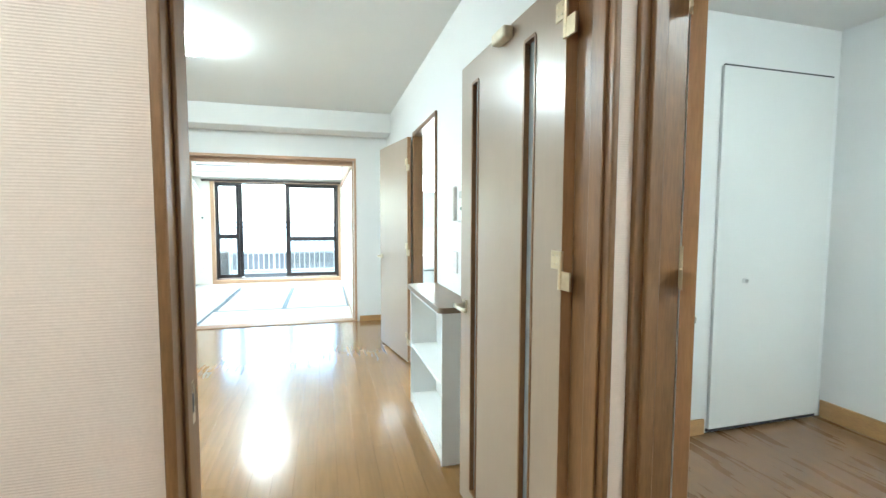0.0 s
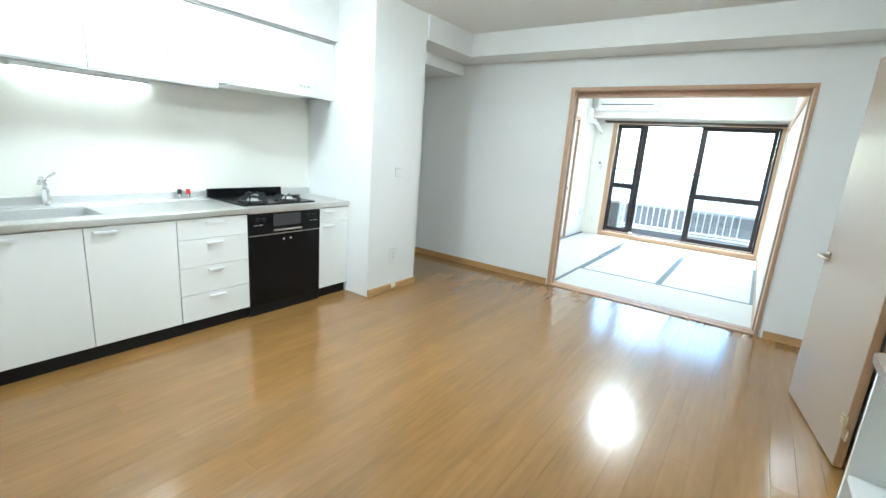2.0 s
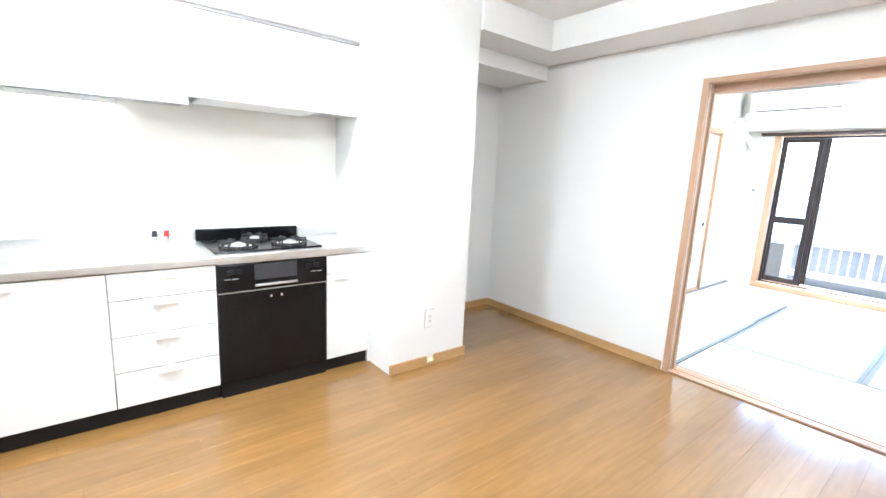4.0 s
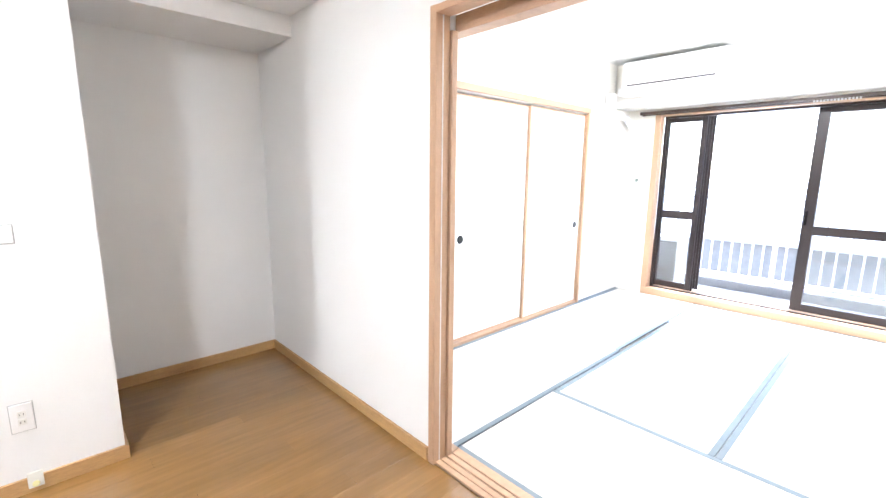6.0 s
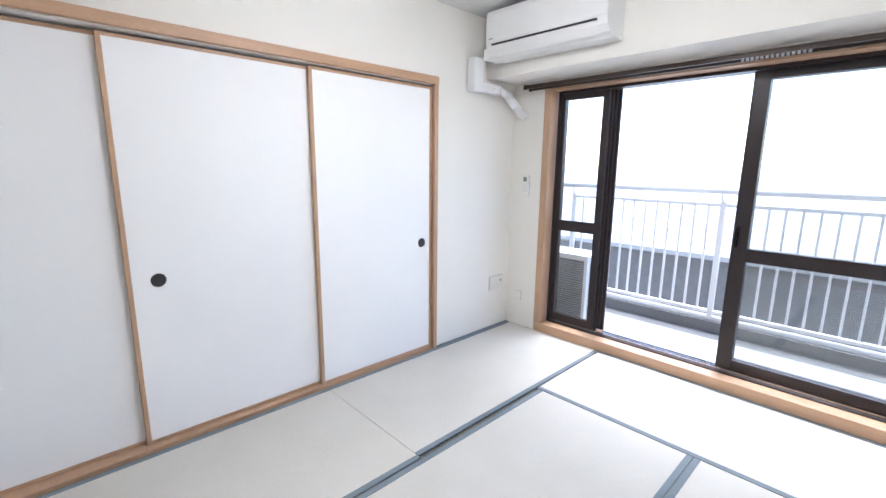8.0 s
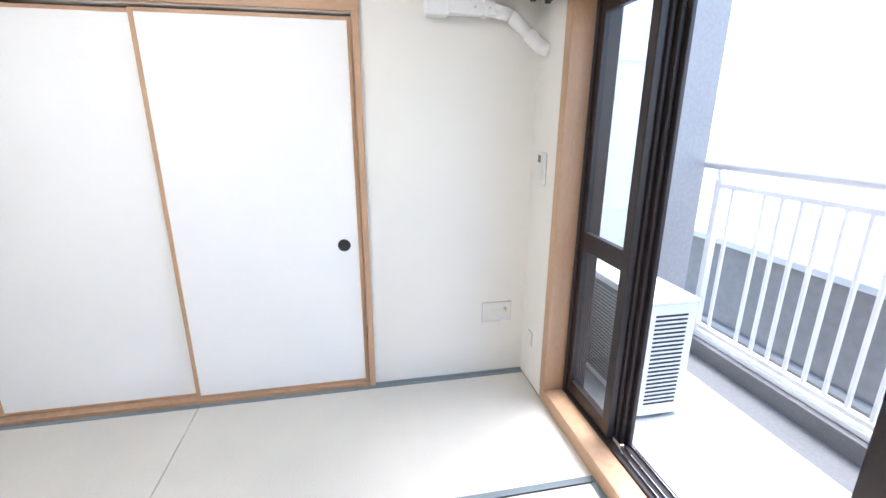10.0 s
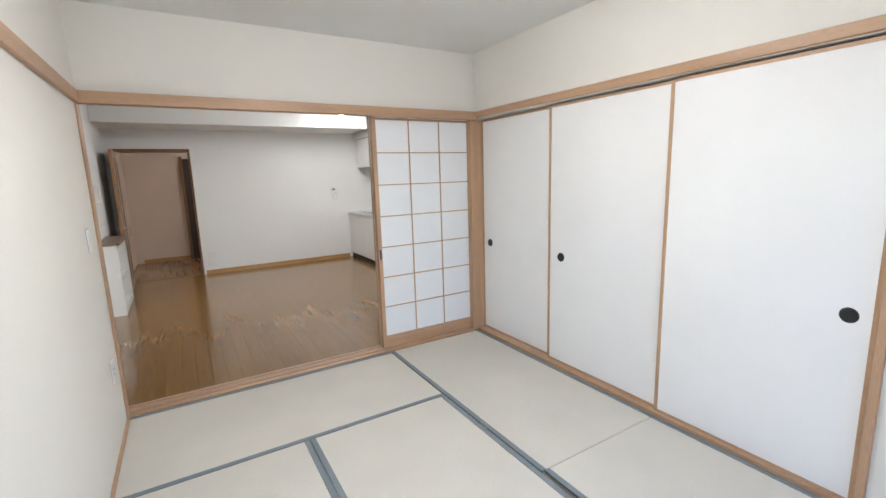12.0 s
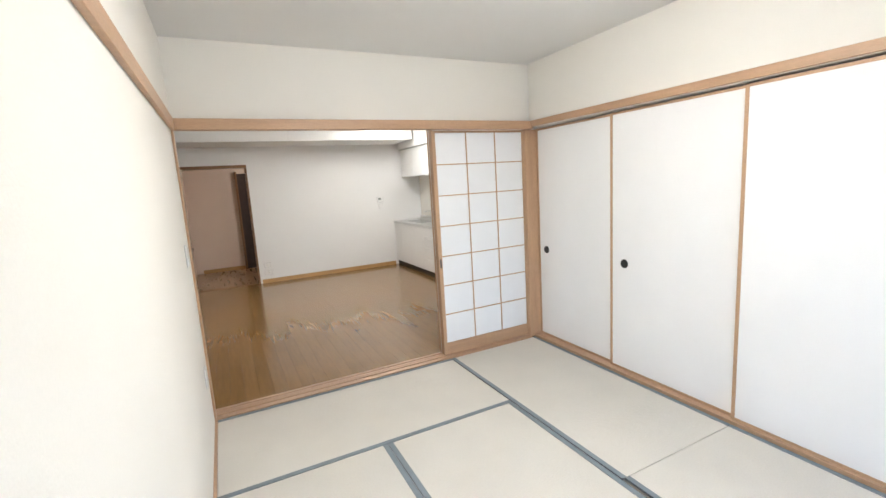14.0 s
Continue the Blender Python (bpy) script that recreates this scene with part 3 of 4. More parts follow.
plate("wall_switch", "white light switch on the cream wall", "light switch", (TE, 0.44, 1.165), "-x", 0.07, 0.12, 1)
plate("wall_socket", "white wall socket near the mats", "wall socket", (TE, 0.40, 0.41), "-x", 0.07, 0.12, 2, PLASTIC, "socket")
plate("wall_blank", "small white blank plate near the mats", "wall plate", (0.13, YN, 0.27), "-y", 0.05, 0.075, 0, CREAM)


def ceiling_lamp(x, y, r, label, top=H):
    t = thing("ceiling_lamp", label, "ceiling lamp", group="ceiling lamps")
    bm = B()
    bmesh.ops.create_cone(bm, cap_ends=True, segments=32, radius1=r * 0.55, radius2=r * 0.55, depth=0.03, matrix=Matrix.Translation((x, y, top - 0.015)))
    part("base", bm, PLASTIC, t)
    bm = B()
    bmesh.ops.create_uvsphere(bm, u_segments=32, v_segments=12, radius=r, matrix=Matrix.Translation((x, y, top - 0.05)) @ Matrix.Diagonal((1, 1, 0.42, 1)))
    part("diffuser", bm, LIT, t, "lit white dome", smooth=True)
    return t


# invented fixture for the side room fill, out of view
ceiling_lamp(4.3, -5.3, 0.16, "added unseen dome lamp, lit, brightening the side room", 2.41)
# invented fixture to go with the hall fill
ceiling_lamp(1.3, -5.4, 0.15, "added unseen dome lamp, lit, brightening the hall", 2.4)
ceiling_lamp(1.52, -2.11, 0.15, "round white ceiling lamp, lit, in the living room")
ceiling_lamp(0.14, -3.0, 0.17, "small round white ceiling lamp, lit, by the kitchen")
ceiling_lamp(1.42, 1.98, 0.22, "round white ceiling lamp, lit, over the mats")
# ---- doors ----


def door_frame(name, label, pieces):
    t = thing(name, label, "door frame", kind="structure")
    for nm, d in pieces:
        bpart(nm, BROWN, t, d, 0.004)
    return t


door_frame("door_1_frame", "brown wooden frame of the hall doorway", [
    ("jamb", (2.092, 2.113, -4.525, -4.372, 0, 1.945)), ("stop", (2.113, 2.122, -4.48, -4.445, 0, 1.90)),
    ("jamb", (3.028, 3.045, -4.525, -4.368, 0, 1.945)), ("stop", (3.019, 3.028, -4.50, -4.445, 0, 1.90)), ("head", (2.092, 3.046, -4.526, -4.367, 1.90, 1.946)), ("threshold", (2.113, 3.028, -4.51, -4.38, -0.02, 0.002))])
door_frame("door_2_frame", "brown wooden frame of the washroom doorway", [
    ("jamb", (3.115, 3.20, -2.51, -2.48, 0, 1.99)), ("jamb", (3.115, 3.20, -1.755, -1.715, 0, 1.99)), ("head", (3.114, 3.201, -2.51, -1.715, 1.955, 1.991))])
door_frame("door_3_frame", "brown wooden frame of the side room doorway", [
    ("jamb", (3.098, 3.235, -4.522, -4.453, 0, 2.03)), ("jamb", (3.085, 3.235, -5.36, -5.31, 0, 2.03)), ("head", (3.084, 3.236, -5.36, -4.453, 1.99, 2.031)),
    ("stop", (3.125, 3.165, -4.536, -4.522, 0, 1.99))])


def lever(parent, x, y, z, side, d):
    """A lever handle on a door leaf that lies along local x. side: +1 or -1, the face; d: the way the lever points."""
    h = part("handle", box(B(), x - 0.022, x + 0.022, y, y + side * 0.008, z - 0.022, z + 0.022, 0.0), BRASS, parent, "satin metal lever handle")
    bm = rod(B(), (x, y, z), (x, y + side * 0.05, z), 0.010)
    part("spindle", bm, BRASS, h)
    bm = pipe(B(), [(x, y + side * 0.045, z), (x + d * 0.055, y + side * 0.05, z), (x + d * 0.115, y + side * 0.042, z - 0.004)], 0.009)
    part("grip", bm, BRASS, h, smooth=True)
    return h


def hinge(parent, x, y, z):
    h = part("hinge", box(B(), x + 0.002, x + 0.046, y - 0.003, y + 0.004, z + 0.002, z + 0.052, 0.001), HINGE, parent, "pale brass hinge")
    part("knuckle", rod(B(), (x, y + 0.002, z - 0.052), (x, y + 0.002, z + 0.052), 0.007), HINGE, h)
    part("plate", box(B(), x - 0.044, x - 0.002, y - 0.003, y + 0.004, z - 0.052, z - 0.002, 0.001), HINGE, h)
    for dx, dz in ((0.015, 0.015), (0.033, 0.015), (0.015, 0.039), (0.033, 0.039)):
        part("screw", rod(B(), (x + dx, y + 0.003, z + dz), (x + dx, y + 0.006, z + dz), 0.003, seg=8), BRASS, h)


def leaf(name, label, hinge_at, turn, width, height, slots=False, knob_side=0, zs=(0.22, 1.0, 1.72)):
    """A door leaf from its hinge along local x, 36 mm thick along local y."""
    t = thing(name, label, "door", (hinge_at[0], hinge_at[1], 0), kind="structure", turn=turn)
    th, z0 = 0.018, 0.012
    if slots:
        xs = [0.0, 0.158, 0.222, width - 0.185, width - 0.125, width]
        zc0, zc1 = 0.10, 1.80
        bm = B()
        for a, b in ((xs[0], xs[1]), (xs[2], xs[3]), (xs[4], xs[5])):
            box(bm, a, b, -th, th, z0, height)
        for a, b in ((xs[1], xs[2]), (xs[3], xs[4])):
            box(bm, a, b, -th, th, z0, zc0)
            box(bm, a, b, -th, th, zc1, height)
        part("slab", bm, LEAF, t)
        for a, b in ((xs[1], xs[2]), (xs[3], xs[4])):
            g = part("glass_slot", box(B(), a, b, -0.003, 0.003, zc0, zc1), FROST, t, "narrow frosted glass slot")
            for u, v in ((a - 0.006, a + 0.004), (b - 0.004, b + 0.006)):
                part("bead", box(B(), u, v, -th - 0.003, th + 0.003, zc0, zc1, 0.001), BROWN, g)
            for u, v in ((zc0 - 0.006, zc0 + 0.004), (zc1 - 0.004, zc1 + 0.006)):
                part("bead", box(B(), a, b, -th - 0.0025, th + 0.0025, u, v), BROWN, g)
    else:
        bpart("slab", LEAF, t, (0.002, width - 0.002, -th, th, z0, height), 0.002)
    bpart("edge", LEAFEDGE, t, (-0.001, 0.003, -th + 0.001, th - 0.001, z0, height))
    bpart("edge", LEAFEDGE, t, (width - 0.003, width + 0.001, -th + 0.001, th - 0.001, z0, height))
    lever(t, width - 0.055, th, 0.89, 1, -1)
    lever(t, width - 0.055, -th, 0.89, -1, -1)
    for z in zs:
        hinge(t, 0.0, knob_side * th, z)
    return t


L1 = leaf("door_1", "light brown hall door with two slot windows, standing open", (3.016, -4.362), 92.6, 0.78, 1.895, True, 1, zs=(0.25, 1.12, 1.78))
bpart("closer", BRASS, L1, (0.30, 0.40, 0.018, 0.055, 1.845, 1.885), 0.008, "metal door closer arm")
L2 = leaf("door_2", "plain brown washroom door, standing wide open", (3.085, -1.73), 100.5, 0.76, 1.95, False, 1)
L3 = leaf("door_3", "plain brown side room door, folded back", (3.252, -4.532), 49.0, 0.76, 1.98, False, 1, zs=(0.25, 1.14, 1.80))

cd = thing("closet_door", "white flush closet door with a small knob, shut", "closet door", (0, 0, 0))
bpart("panel", CAB, cd, (4.545, 5.388, -3.422, -3.402, 0.03, 2.12), 0.002)
# dark strips that draw the shade in the gaps above and below the door
bpart("head_gap_shade", GAPSHADE_DARK, cd, (4.56, 5.39, -3.412, -3.401, 2.122, 2.132))
bpart("sill_gap_shade", GAPSHADE_DARK, cd, (4.54, 5.39, -3.418, -3.401, 0.012, 0.027))
bm = rod(B(), (4.755, -3.422, 0.905), (4.755, -3.440, 0.905), 0.016, 0.013, 16)
part("knob", bm, CHROME, cd, "small metal knob")
hd = thing("entrance_door", "very dark brown door in the hall end wall", "door", kind="structure")
bpart("slab", DARKDOOR, hd, (1.35, 2.19, -6.199, -6.165, 0.0, 1.88), 0.004)
bpart("frame", BROWN, hd, (2.19, 2.235, -6.199, -6.14, 0, 1.92), 0.004)
bpart("handle", BRASS, hd, (1.42, 1.45, -6.165, -6.12, 0.85, 1.1), 0.006)

st = thing("strike_plate", "metal strike plate on the brown jamb", "strike plate")
bpart("plate", BRASS, st, (2.1132, 2.116, -4.442, -4.408, 0.83, 0.92), 0.001)
bpart("slot", GAPSHADE_DARK, st, (2.1161, 2.1168, -4.432, -4.418, 0.855, 0.895))

# ---- low shelf cabinet behind the hall door ----
sh = thing("low_shelf", "white open low shelf with a dark brown top, empty", "shelf unit")
x0, x1, y0, y1, zt = 2.942, 3.128, -3.343, -2.515, 0.793
bpart("side_panel", CAB, sh, (x0, x1, y0, y0 + 0.018, 0, zt), 0.001)
bpart("side_panel", CAB, sh, (x0, x1, y1 - 0.018, y1, 0, zt), 0.001)
bpart("back_panel", CAB, sh, (x1 - 0.008, x1, y0 + 0.018, y1 - 0.018, 0, zt))
for z in (0.05, 0.395):
    bpart("shelf", CAB, sh, (x0 + 0.006, x1 - 0.008, y0 + 0.018, y1 - 0.018, z, z + 0.018), 0.001)
bpart("plinth", CAB, sh, (x0 + 0.008, x0 + 0.024, y0 + 0.018, y1 - 0.018, 0, 0.05))
bpart("front_rail", CAB, sh, (x0 + 0.002, x0 + 0.018, y0 + 0.018, y1 - 0.018, zt - 0.03, zt - 0.001))
bm = B()
box(bm, x0 - 0.022, x1, y0 - 0.025, y1 + 0.012, zt, zt + 0.028)
corner = [e for e in bm.edges if abs(e.verts[0].co.x - e.verts[1].co.x) < 1e-5 and abs(e.verts[0].co.y - e.verts[1].co.y) < 1e-5 and e.verts[0].co.x < x0]
bmesh.ops.bevel(bm, geom=corner, offset=0.03, segments=5, affect="EDGES", profile=0.5)
part("top", bm, SHELFTOP, sh, "glossy dark brown top with rounded corners")
for yy in (y0 + 0.06, y1 - 0.06):
    for z in (0.2, 0.3, 0.5, 0.6, 0.68):
        bpart("peg_hole", GAPSHADE_DARK, sh, (x0 + 0.04, x0 + 0.045, y0 + 0.0181, y0 + 0.0186, z, z + 0.005)) if yy < -3 else None

# wall fittings by the shelf
ic, sl = plate("intercom", "white wall intercom with a handset and small window", "intercom", (XE, -3.11, 1.345), "-x", 0.20, 0.21)
sl("body", PLASTIC, 0, 0, 0.19, 0.20, 0.035, 0.006)
sl("handset", IVORY, 0.055, 0, 0.055, 0.19, 0.055, 0.01)
sl("call_button", LCD, -0.045, -0.03, 0.03, 0.018, 0.037, 0.001)
sl("speaker", CABGAP, -0.04, 0.045, 0.05, 0.04, 0.0365, 0.001)
plate("wall_switch", "white double light switch above the shelf", "light switch", (XE, -2.95, 1.005), "-x", 0.08, 0.12, 2)
plate("wall_socket", "white wall socket and aerial plate above the shelf", "wall socket", (XE, -3.235, 1.0), "-x", 0.13, 0.12, 2, PLASTIC, "socket")
plate("wall_socket", "white wall socket low on the white wall", "wall socket", (1.95, YS, 0.17), "+y", 0.12, 0.07, 1, PLASTIC, "socket")
plate("wall_socket", "white wall plate low on the white wall", "wall socket", (1.96, YS, 0.30), "+y", 0.09, 0.07, 1)
plate("wall_socket", "white wall socket on the pillar", "wall socket", (-0.075, -1.37, 0.335), "+x", 0.07, 0.12, 2, PLASTIC, "socket")
plate("wall_blank", "small white blank plate on the pillar", "wall plate", (-0.075, -1.345, 1.09), "+x", 0.07, 0.07, 0, WALL)
bt, sl = plate("water_heater_panel", "white water heater control panel with a display", "control panel", (-0.09, YS, 1.235), "+y", 0.12, 0.09)
sl("display", LCD, 0.015, 0.012, 0.055, 0.03, 0.011, 0.001, "grey display")
for k in range(3):
    sl("button", IVORY, -0.03 + 0.03 * k, -0.025, 0.016, 0.01, 0.012, 0.001)
plate("wall_blank", "white blank plate under the control panel", "wall plate", (-0.09, YS, 1.12), "+y", 0.07, 0.09, 0)
gt = thing("gas_tap", "capped gas tap with yellowed tape at the pillar foot", "gas tap")
part("stub", rod(B(), (-0.066, -1.36, 0.03), (-0.03, -1.36, 0.05), 0.012), YELLOW, gt)
bpart("flange", IVORY, gt, (-0.061, -0.055, -1.385, -1.335, 0.02, 0.09), 0.002)

# ---- kitchen ----
CX = -0.33


def pull_bar(parent, y, z, w=0.11):
    h = part("handle", box(B(), CX - 0.001, CX + 0.015, y - w / 2, y + w / 2, z - 0.002, z + 0.004, 0.001), CAB, parent, "white bar handle")
    part("lip", box(B(), CX + 0.010, CX + 0.015, y - w / 2, y + w / 2, z - 0.010, z - 0.002, 0.001), CAB, h)


def base_unit(y0, y1, fronts, label, handle):
    t = thing("base_cabinet", label, "kitchen cabinet", group="kitchen base cabinets")
    bpart("body", CABGAP, t, (-0.89, CX - 0.020, y0 + 0.001, y1 - 0.001, 0.08, 0.665))
    for za, zb in fronts:
        d = part("door" if len(fronts) == 1 else "drawer_front", box(B(), CX - 0.019, CX, y0 + 0.002, y1 - 0.002, za + 0.002, zb - 0.002, 0.002), CAB, t)
        pull_bar(d, handle if handle is not None else (y0 + y1) / 2, zb - 0.03)
    return t


base_unit(-4.372, -4.012, [(0.085, 0.776)], "narrow white kitchen base cabinet with one door", -4.10)
base_unit(-4.012, -3.556, [(0.085, 0.776)], "white kitchen base cabinet below the sink", -3.88)
base_unit(-3.556, -3.09, [(0.085, 0.776)], "white kitchen base cabinet below the sink", -3.46)
base_unit(-3.09, -2.622, [(0.085, 0.27), (0.27, 0.455), (0.455, 0.64), (0.64, 0.776)], "white drawer cabinet with four drawers", None)
base_unit(-1.998, -1.70, [(0.085, 0.655), (0.655, 0.776)], "narrow white cabinet with a drawer beside the oven", -1.90)
kk = thing("plinth_board", "black plinth and white end filler of the kitchen cabinets", "plinth")
bpart("filler", CAB, kk, (-0.42, CX - 0.004, -1.699, -1.682, 0.0, 0.776), 0.001, "white filler strip")
bpart("board", KICK, kk, (-0.40, CX - 0.028, -4.372, -1.682, 0.0, 0.082))

wt = thing("kitchen_worktop", "stainless steel worktop with a pressed sink", "worktop")
za, zb = 0.782, 0.822
sx0, sx1, sy0, sy1 = -0.76, -0.44, -4.10, -3.42
bm = B()
box(bm, sx1, CX + 0.012, -4.375, -1.682, za, zb, 0.004)
box(bm, -0.895, sx0, -4.375, -1.682, za, zb)
box(bm, sx0, sx1, -4.375, sy0, za, zb)
box(bm, sx0, sx1, sy1, -1.682, za, zb)
part("top", bm, STEEL, wt)
bm = B()
box(bm, sx0 + 0.004, sx1 - 0.004, sy0 + 0.004, sy1 - 0.004, 0.681, 0.685)
for d in ((sx0 - 0.004, sx0 + 0.004, sy0 - 0.004, sy1 + 0.004), (sx1 - 0.004, sx1 + 0.004, sy0 - 0.004, sy1 + 0.004), (sx0 + 0.004, sx1 - 0.004, sy0 - 0.004, sy0 + 0.004), (sx0 + 0.004, sx1 - 0.004, sy1 - 0.004, sy1 + 0.004)):
    box(bm, *d, 0.68, 0.8235)
part("sink_bowl", bm, SINK, wt, "pressed steel sink bowl")
part("drain", rod(B(), (-0.6, -3.76, 0.684), (-0.6, -3.76, 0.689), 0.05, seg=24), CHROME, wt)
bpart("upstand", STEEL, wt, (-0.895, -0.872, -4.375, -2.64, zb, 0.885), 0.004)
bpart("upstand", STEEL, wt, (-0.895, -0.872, -1.985, -1.682, zb, 0.885), 0.004)
bpart("ledge", STEEL, wt, (-0.872, -0.80, -4.375, -2.64, zb, zb + 0.012), 0.003)
sp = thing("splash_panel", "cream glossy kitchen wall panel", "wall panel", kind="structure")
bpart("panel", SPLASH, sp, (XW + 0.0005, XW + 0.004, -4.376, -1.682, 0.80, 1.66))

fc = thing("kitchen_tap", "chrome mixer tap standing behind the sink", "tap")
part("body", rod(B(), (-0.835, -3.58, 0.834), (-0.835, -3.58, 0.93), 0.024, 0.020), CHROME, fc)
bm = pipe(B(), [(-0.835, -3.58, 0.92), (-0.79, -3.59, 0.985), (-0.70, -3.62, 1.005), (-0.62, -3.645, 0.985)], 0.011)
part("spout", bm, CHROME, fc, smooth=True)
part("lever", pipe(B(), [(-0.835, -3.58, 0.935), (-0.845, -3.56, 0.99), (-0.87, -3.52, 1.02)], 0.008), CHROME, fc, smooth=True)
tv2 = thing("gas_valve", "pair of small taps with black and red caps", "valve")
for yy, mt in ((-2.845, PULL), (-2.785, RED)):
    part("stem", rod(B(), (-0.83, yy, 0.832), (-0.83, yy, 0.87), 0.012), CHROME, tv2)
    part("cap", rod(B(), (-0.83, yy, 0.87), (-0.83, yy, 0.905), 0.016, 0.013), mt, tv2)

gh = thing("gas_hob", "black three-burner gas hob set in the worktop", "gas hob")
bpart("plate", BLACK, gh, (-0.865, -0.375, -2.615, -2.005, zb - 0.002, zb + 0.014), 0.006)
bpart("back_guard", BLACK, gh, (-0.890, -0.862, -2.628, -1.992, zb, zb + 0.075), 0.004)
bpart("front_trim", STEEL, gh, (-0.374, CX + 0.016, -2.618, -2.002, zb - 0.045, zb + 0.004), 0.004)
for (bx, by, br) in ((-0.53, -2.46, 0.058), (-0.53, -2.16, 0.058), (-0.75, -2.31, 0.042)):
    b = part("burner", rod(B(), (bx, by, zb + 0.013), (bx, by, zb + 0.034), br * 0.75, br * 0.62, 24), STEEL, gh, "steel burner head")
    bm = B()
    bmesh.ops.create_cone(bm, cap_ends=True, segments=28, radius1=br * 1.45, radius2=br * 1.3, depth=0.006, matrix=Matrix.Translation((bx, by, zb + 0.0165)))
    part("drip_tray", bm, CHROME, b)
    for k in range(6):
        a = k * math.pi / 3 + 0.3
        c, s = math.cos(a), math.sin(a)
        bm = pipe(B(), [(bx + c * br * 1.75, by + s * br * 1.75, zb + 0.015), (bx + c * br * 1.7, by + s * br * 1.7, zb + 0.046), (bx + c * br * 0.55, by + s * br * 0.55, zb + 0.046)], 0.005, 6)
        part("trivet_arm", bm, IRON, b)
    bm = B()
    for k in range(20):
        a, a2 = k * math.pi / 10, (k + 1) * math.pi / 10
        rod(bm, (bx + math.cos(a) * br * 1.75, by + math.sin(a) * br * 1.75, zb + 0.022), (bx + math.cos(a2) * br * 1.75, by + math.sin(a2) * br * 1.75, zb + 0.022), 0.006, seg=6)
    part("trivet_ring", bm, IRON, b)

ov = thing("gas_oven", "black built-in oven below the gas hob", "oven")
bpart("body", BLACK, ov, (-0.86, CX - 0.006, -2.618, -2.002, 0.084, 0.775))
bpart("control_panel", BLACK, ov, (CX - 0.006, CX + 0.014, -2.617, -2.003, 0.62, 0.774), 0.004)
bpart("door", BLACK, ov, (CX - 0.006, CX + 0.008, -2.617, -2.003, 0.086, 0.612), 0.004)
bpart("kick_panel", KICK, ov, (CX - 0.018, CX - 0.004, -2.617, -2.003, 0.0, 0.084))
bpart("grill_window", GAPSHADE_DARK, ov, (CX + 0.0142, CX + 0.018, -2.43, -2.19, 0.675, 0.765), 0.002, "dark glossy grill window")
bpart("grill_handle", STEEL, ov, (CX + 0.016, CX + 0.034, -2.43, -2.19, 0.640, 0.652), 0.003, "steel grill handle")
for yy in (-2.555, -2.51, -2.12, -2.075):
    bpart("knob", KICK, ov, (CX + 0.0142, CX + 0.024, yy - 0.018, yy + 0.018, 0.715, 0.745), 0.003)
bpart("trim_strip", STEEL, ov, (CX + 0.006, CX + 0.0105, -2.617, -2.003, 0.612, 0.617))
for yy in (-2.57, -2.53, -2.09, -2.05):
    bpart("marking", CABGAP, ov, (CX + 0.0141, CX + 0.0146, yy - 0.015, yy + 0.015, 0.69, 0.694))
for yy in (-2.34, -2.28):
    part("screw", rod(B(), (CX + 0.008, yy, 0.57), (CX + 0.014, yy, 0.57), 0.007), STEEL, ov)

UX = -0.545


def wall_unit(y0, y1, label):
    t = thing("wall_cabinet", label, "kitchen cabinet", group="kitchen wall cabinets")
    bpart("body", CABGAP, t, (XW + 0.005, UX - 0.019, y0, y1, 1.632, 2.10))
    d = bpart("door", CAB, t, (UX - 0.018, UX, y0 + 0.002, y1 - 0.002, 1.622, 2.10), 0.002)
    return t


for a, b in ((-4.372, -3.85), (-3.85, -3.395), (-3.395, -2.985), (-2.985, -2.675)):
    wall_unit(a, b, "white kitchen wall cabinet with a flush door")
pf = thing("hood_panel", "white cover panel above the range hood", "cover panel")
bpart("panel", CAB, pf, (UX - 0.018, UX, -2.673, -1.683, 1.655, 2.10), 0.002)
bpart("body", CABGAP, pf, (XW + 0.005, UX - 0.02, -2.673, -1.683, 1.668, 2.10))
tr = thing("cabinet_trim", "thin grey trim above the wall cabinets", "trim", kind="structure")
bpart("strip", CABGAP, tr, (UX - 0.02, UX + 0.012, -4.372, -1.683, 2.102, 2.118), 0.002)
bpart("under_strip", CABGAP, tr, (UX - 0.03, UX - 0.001, -4.372, -2.676, 1.612, 1.6205))

hdp = thing("range_hood", "white slim range hood with a sloped front", "range hood")
part("casing", prism(B(), [(UX + 0.001, 1.90), (UX + 0.03, 1.90), (UX + 0.10, 1.735), (UX + 0.10, 1.665), (UX + 0.001, 1.665)], -2.63, -1.965, "y"), PLASTIC, hdp)
part("control_strip", prism(B(), [(UX + 0.0855, 1.775), (UX + 0.104, 1.732), (UX + 0.104, 1.70), (UX + 0.08, 1.70)], -2.12, -1.99, "y"), IVORY, hdp)
for k in range(3):
    bpart("button", CABGAP, hdp, (UX + 0.102, UX + 0.107, -2.105 + 0.035 * k, -2.085 + 0.035 * k, 1.71, 1.722), 0.001)
bpart("filter_slot", GAPSHADE_DARK, hdp, (UX + 0.02, UX + 0.085, -2.55, -2.05, 1.662, 1.667))
bpart("lip", PLASTIC, hdp, (XW + 0.1, UX + 0.10, -2.62, -1.975, 1.645, 1.6645), 0.004)
ul = thing("under_cabinet_light", "lit fluorescent strip below the wall cabinets", "strip light")
bpart("housing", PLASTIC, ul, (-0.893, -0.83, -3.66, -2.98, 1.60, 1.631), 0.004)
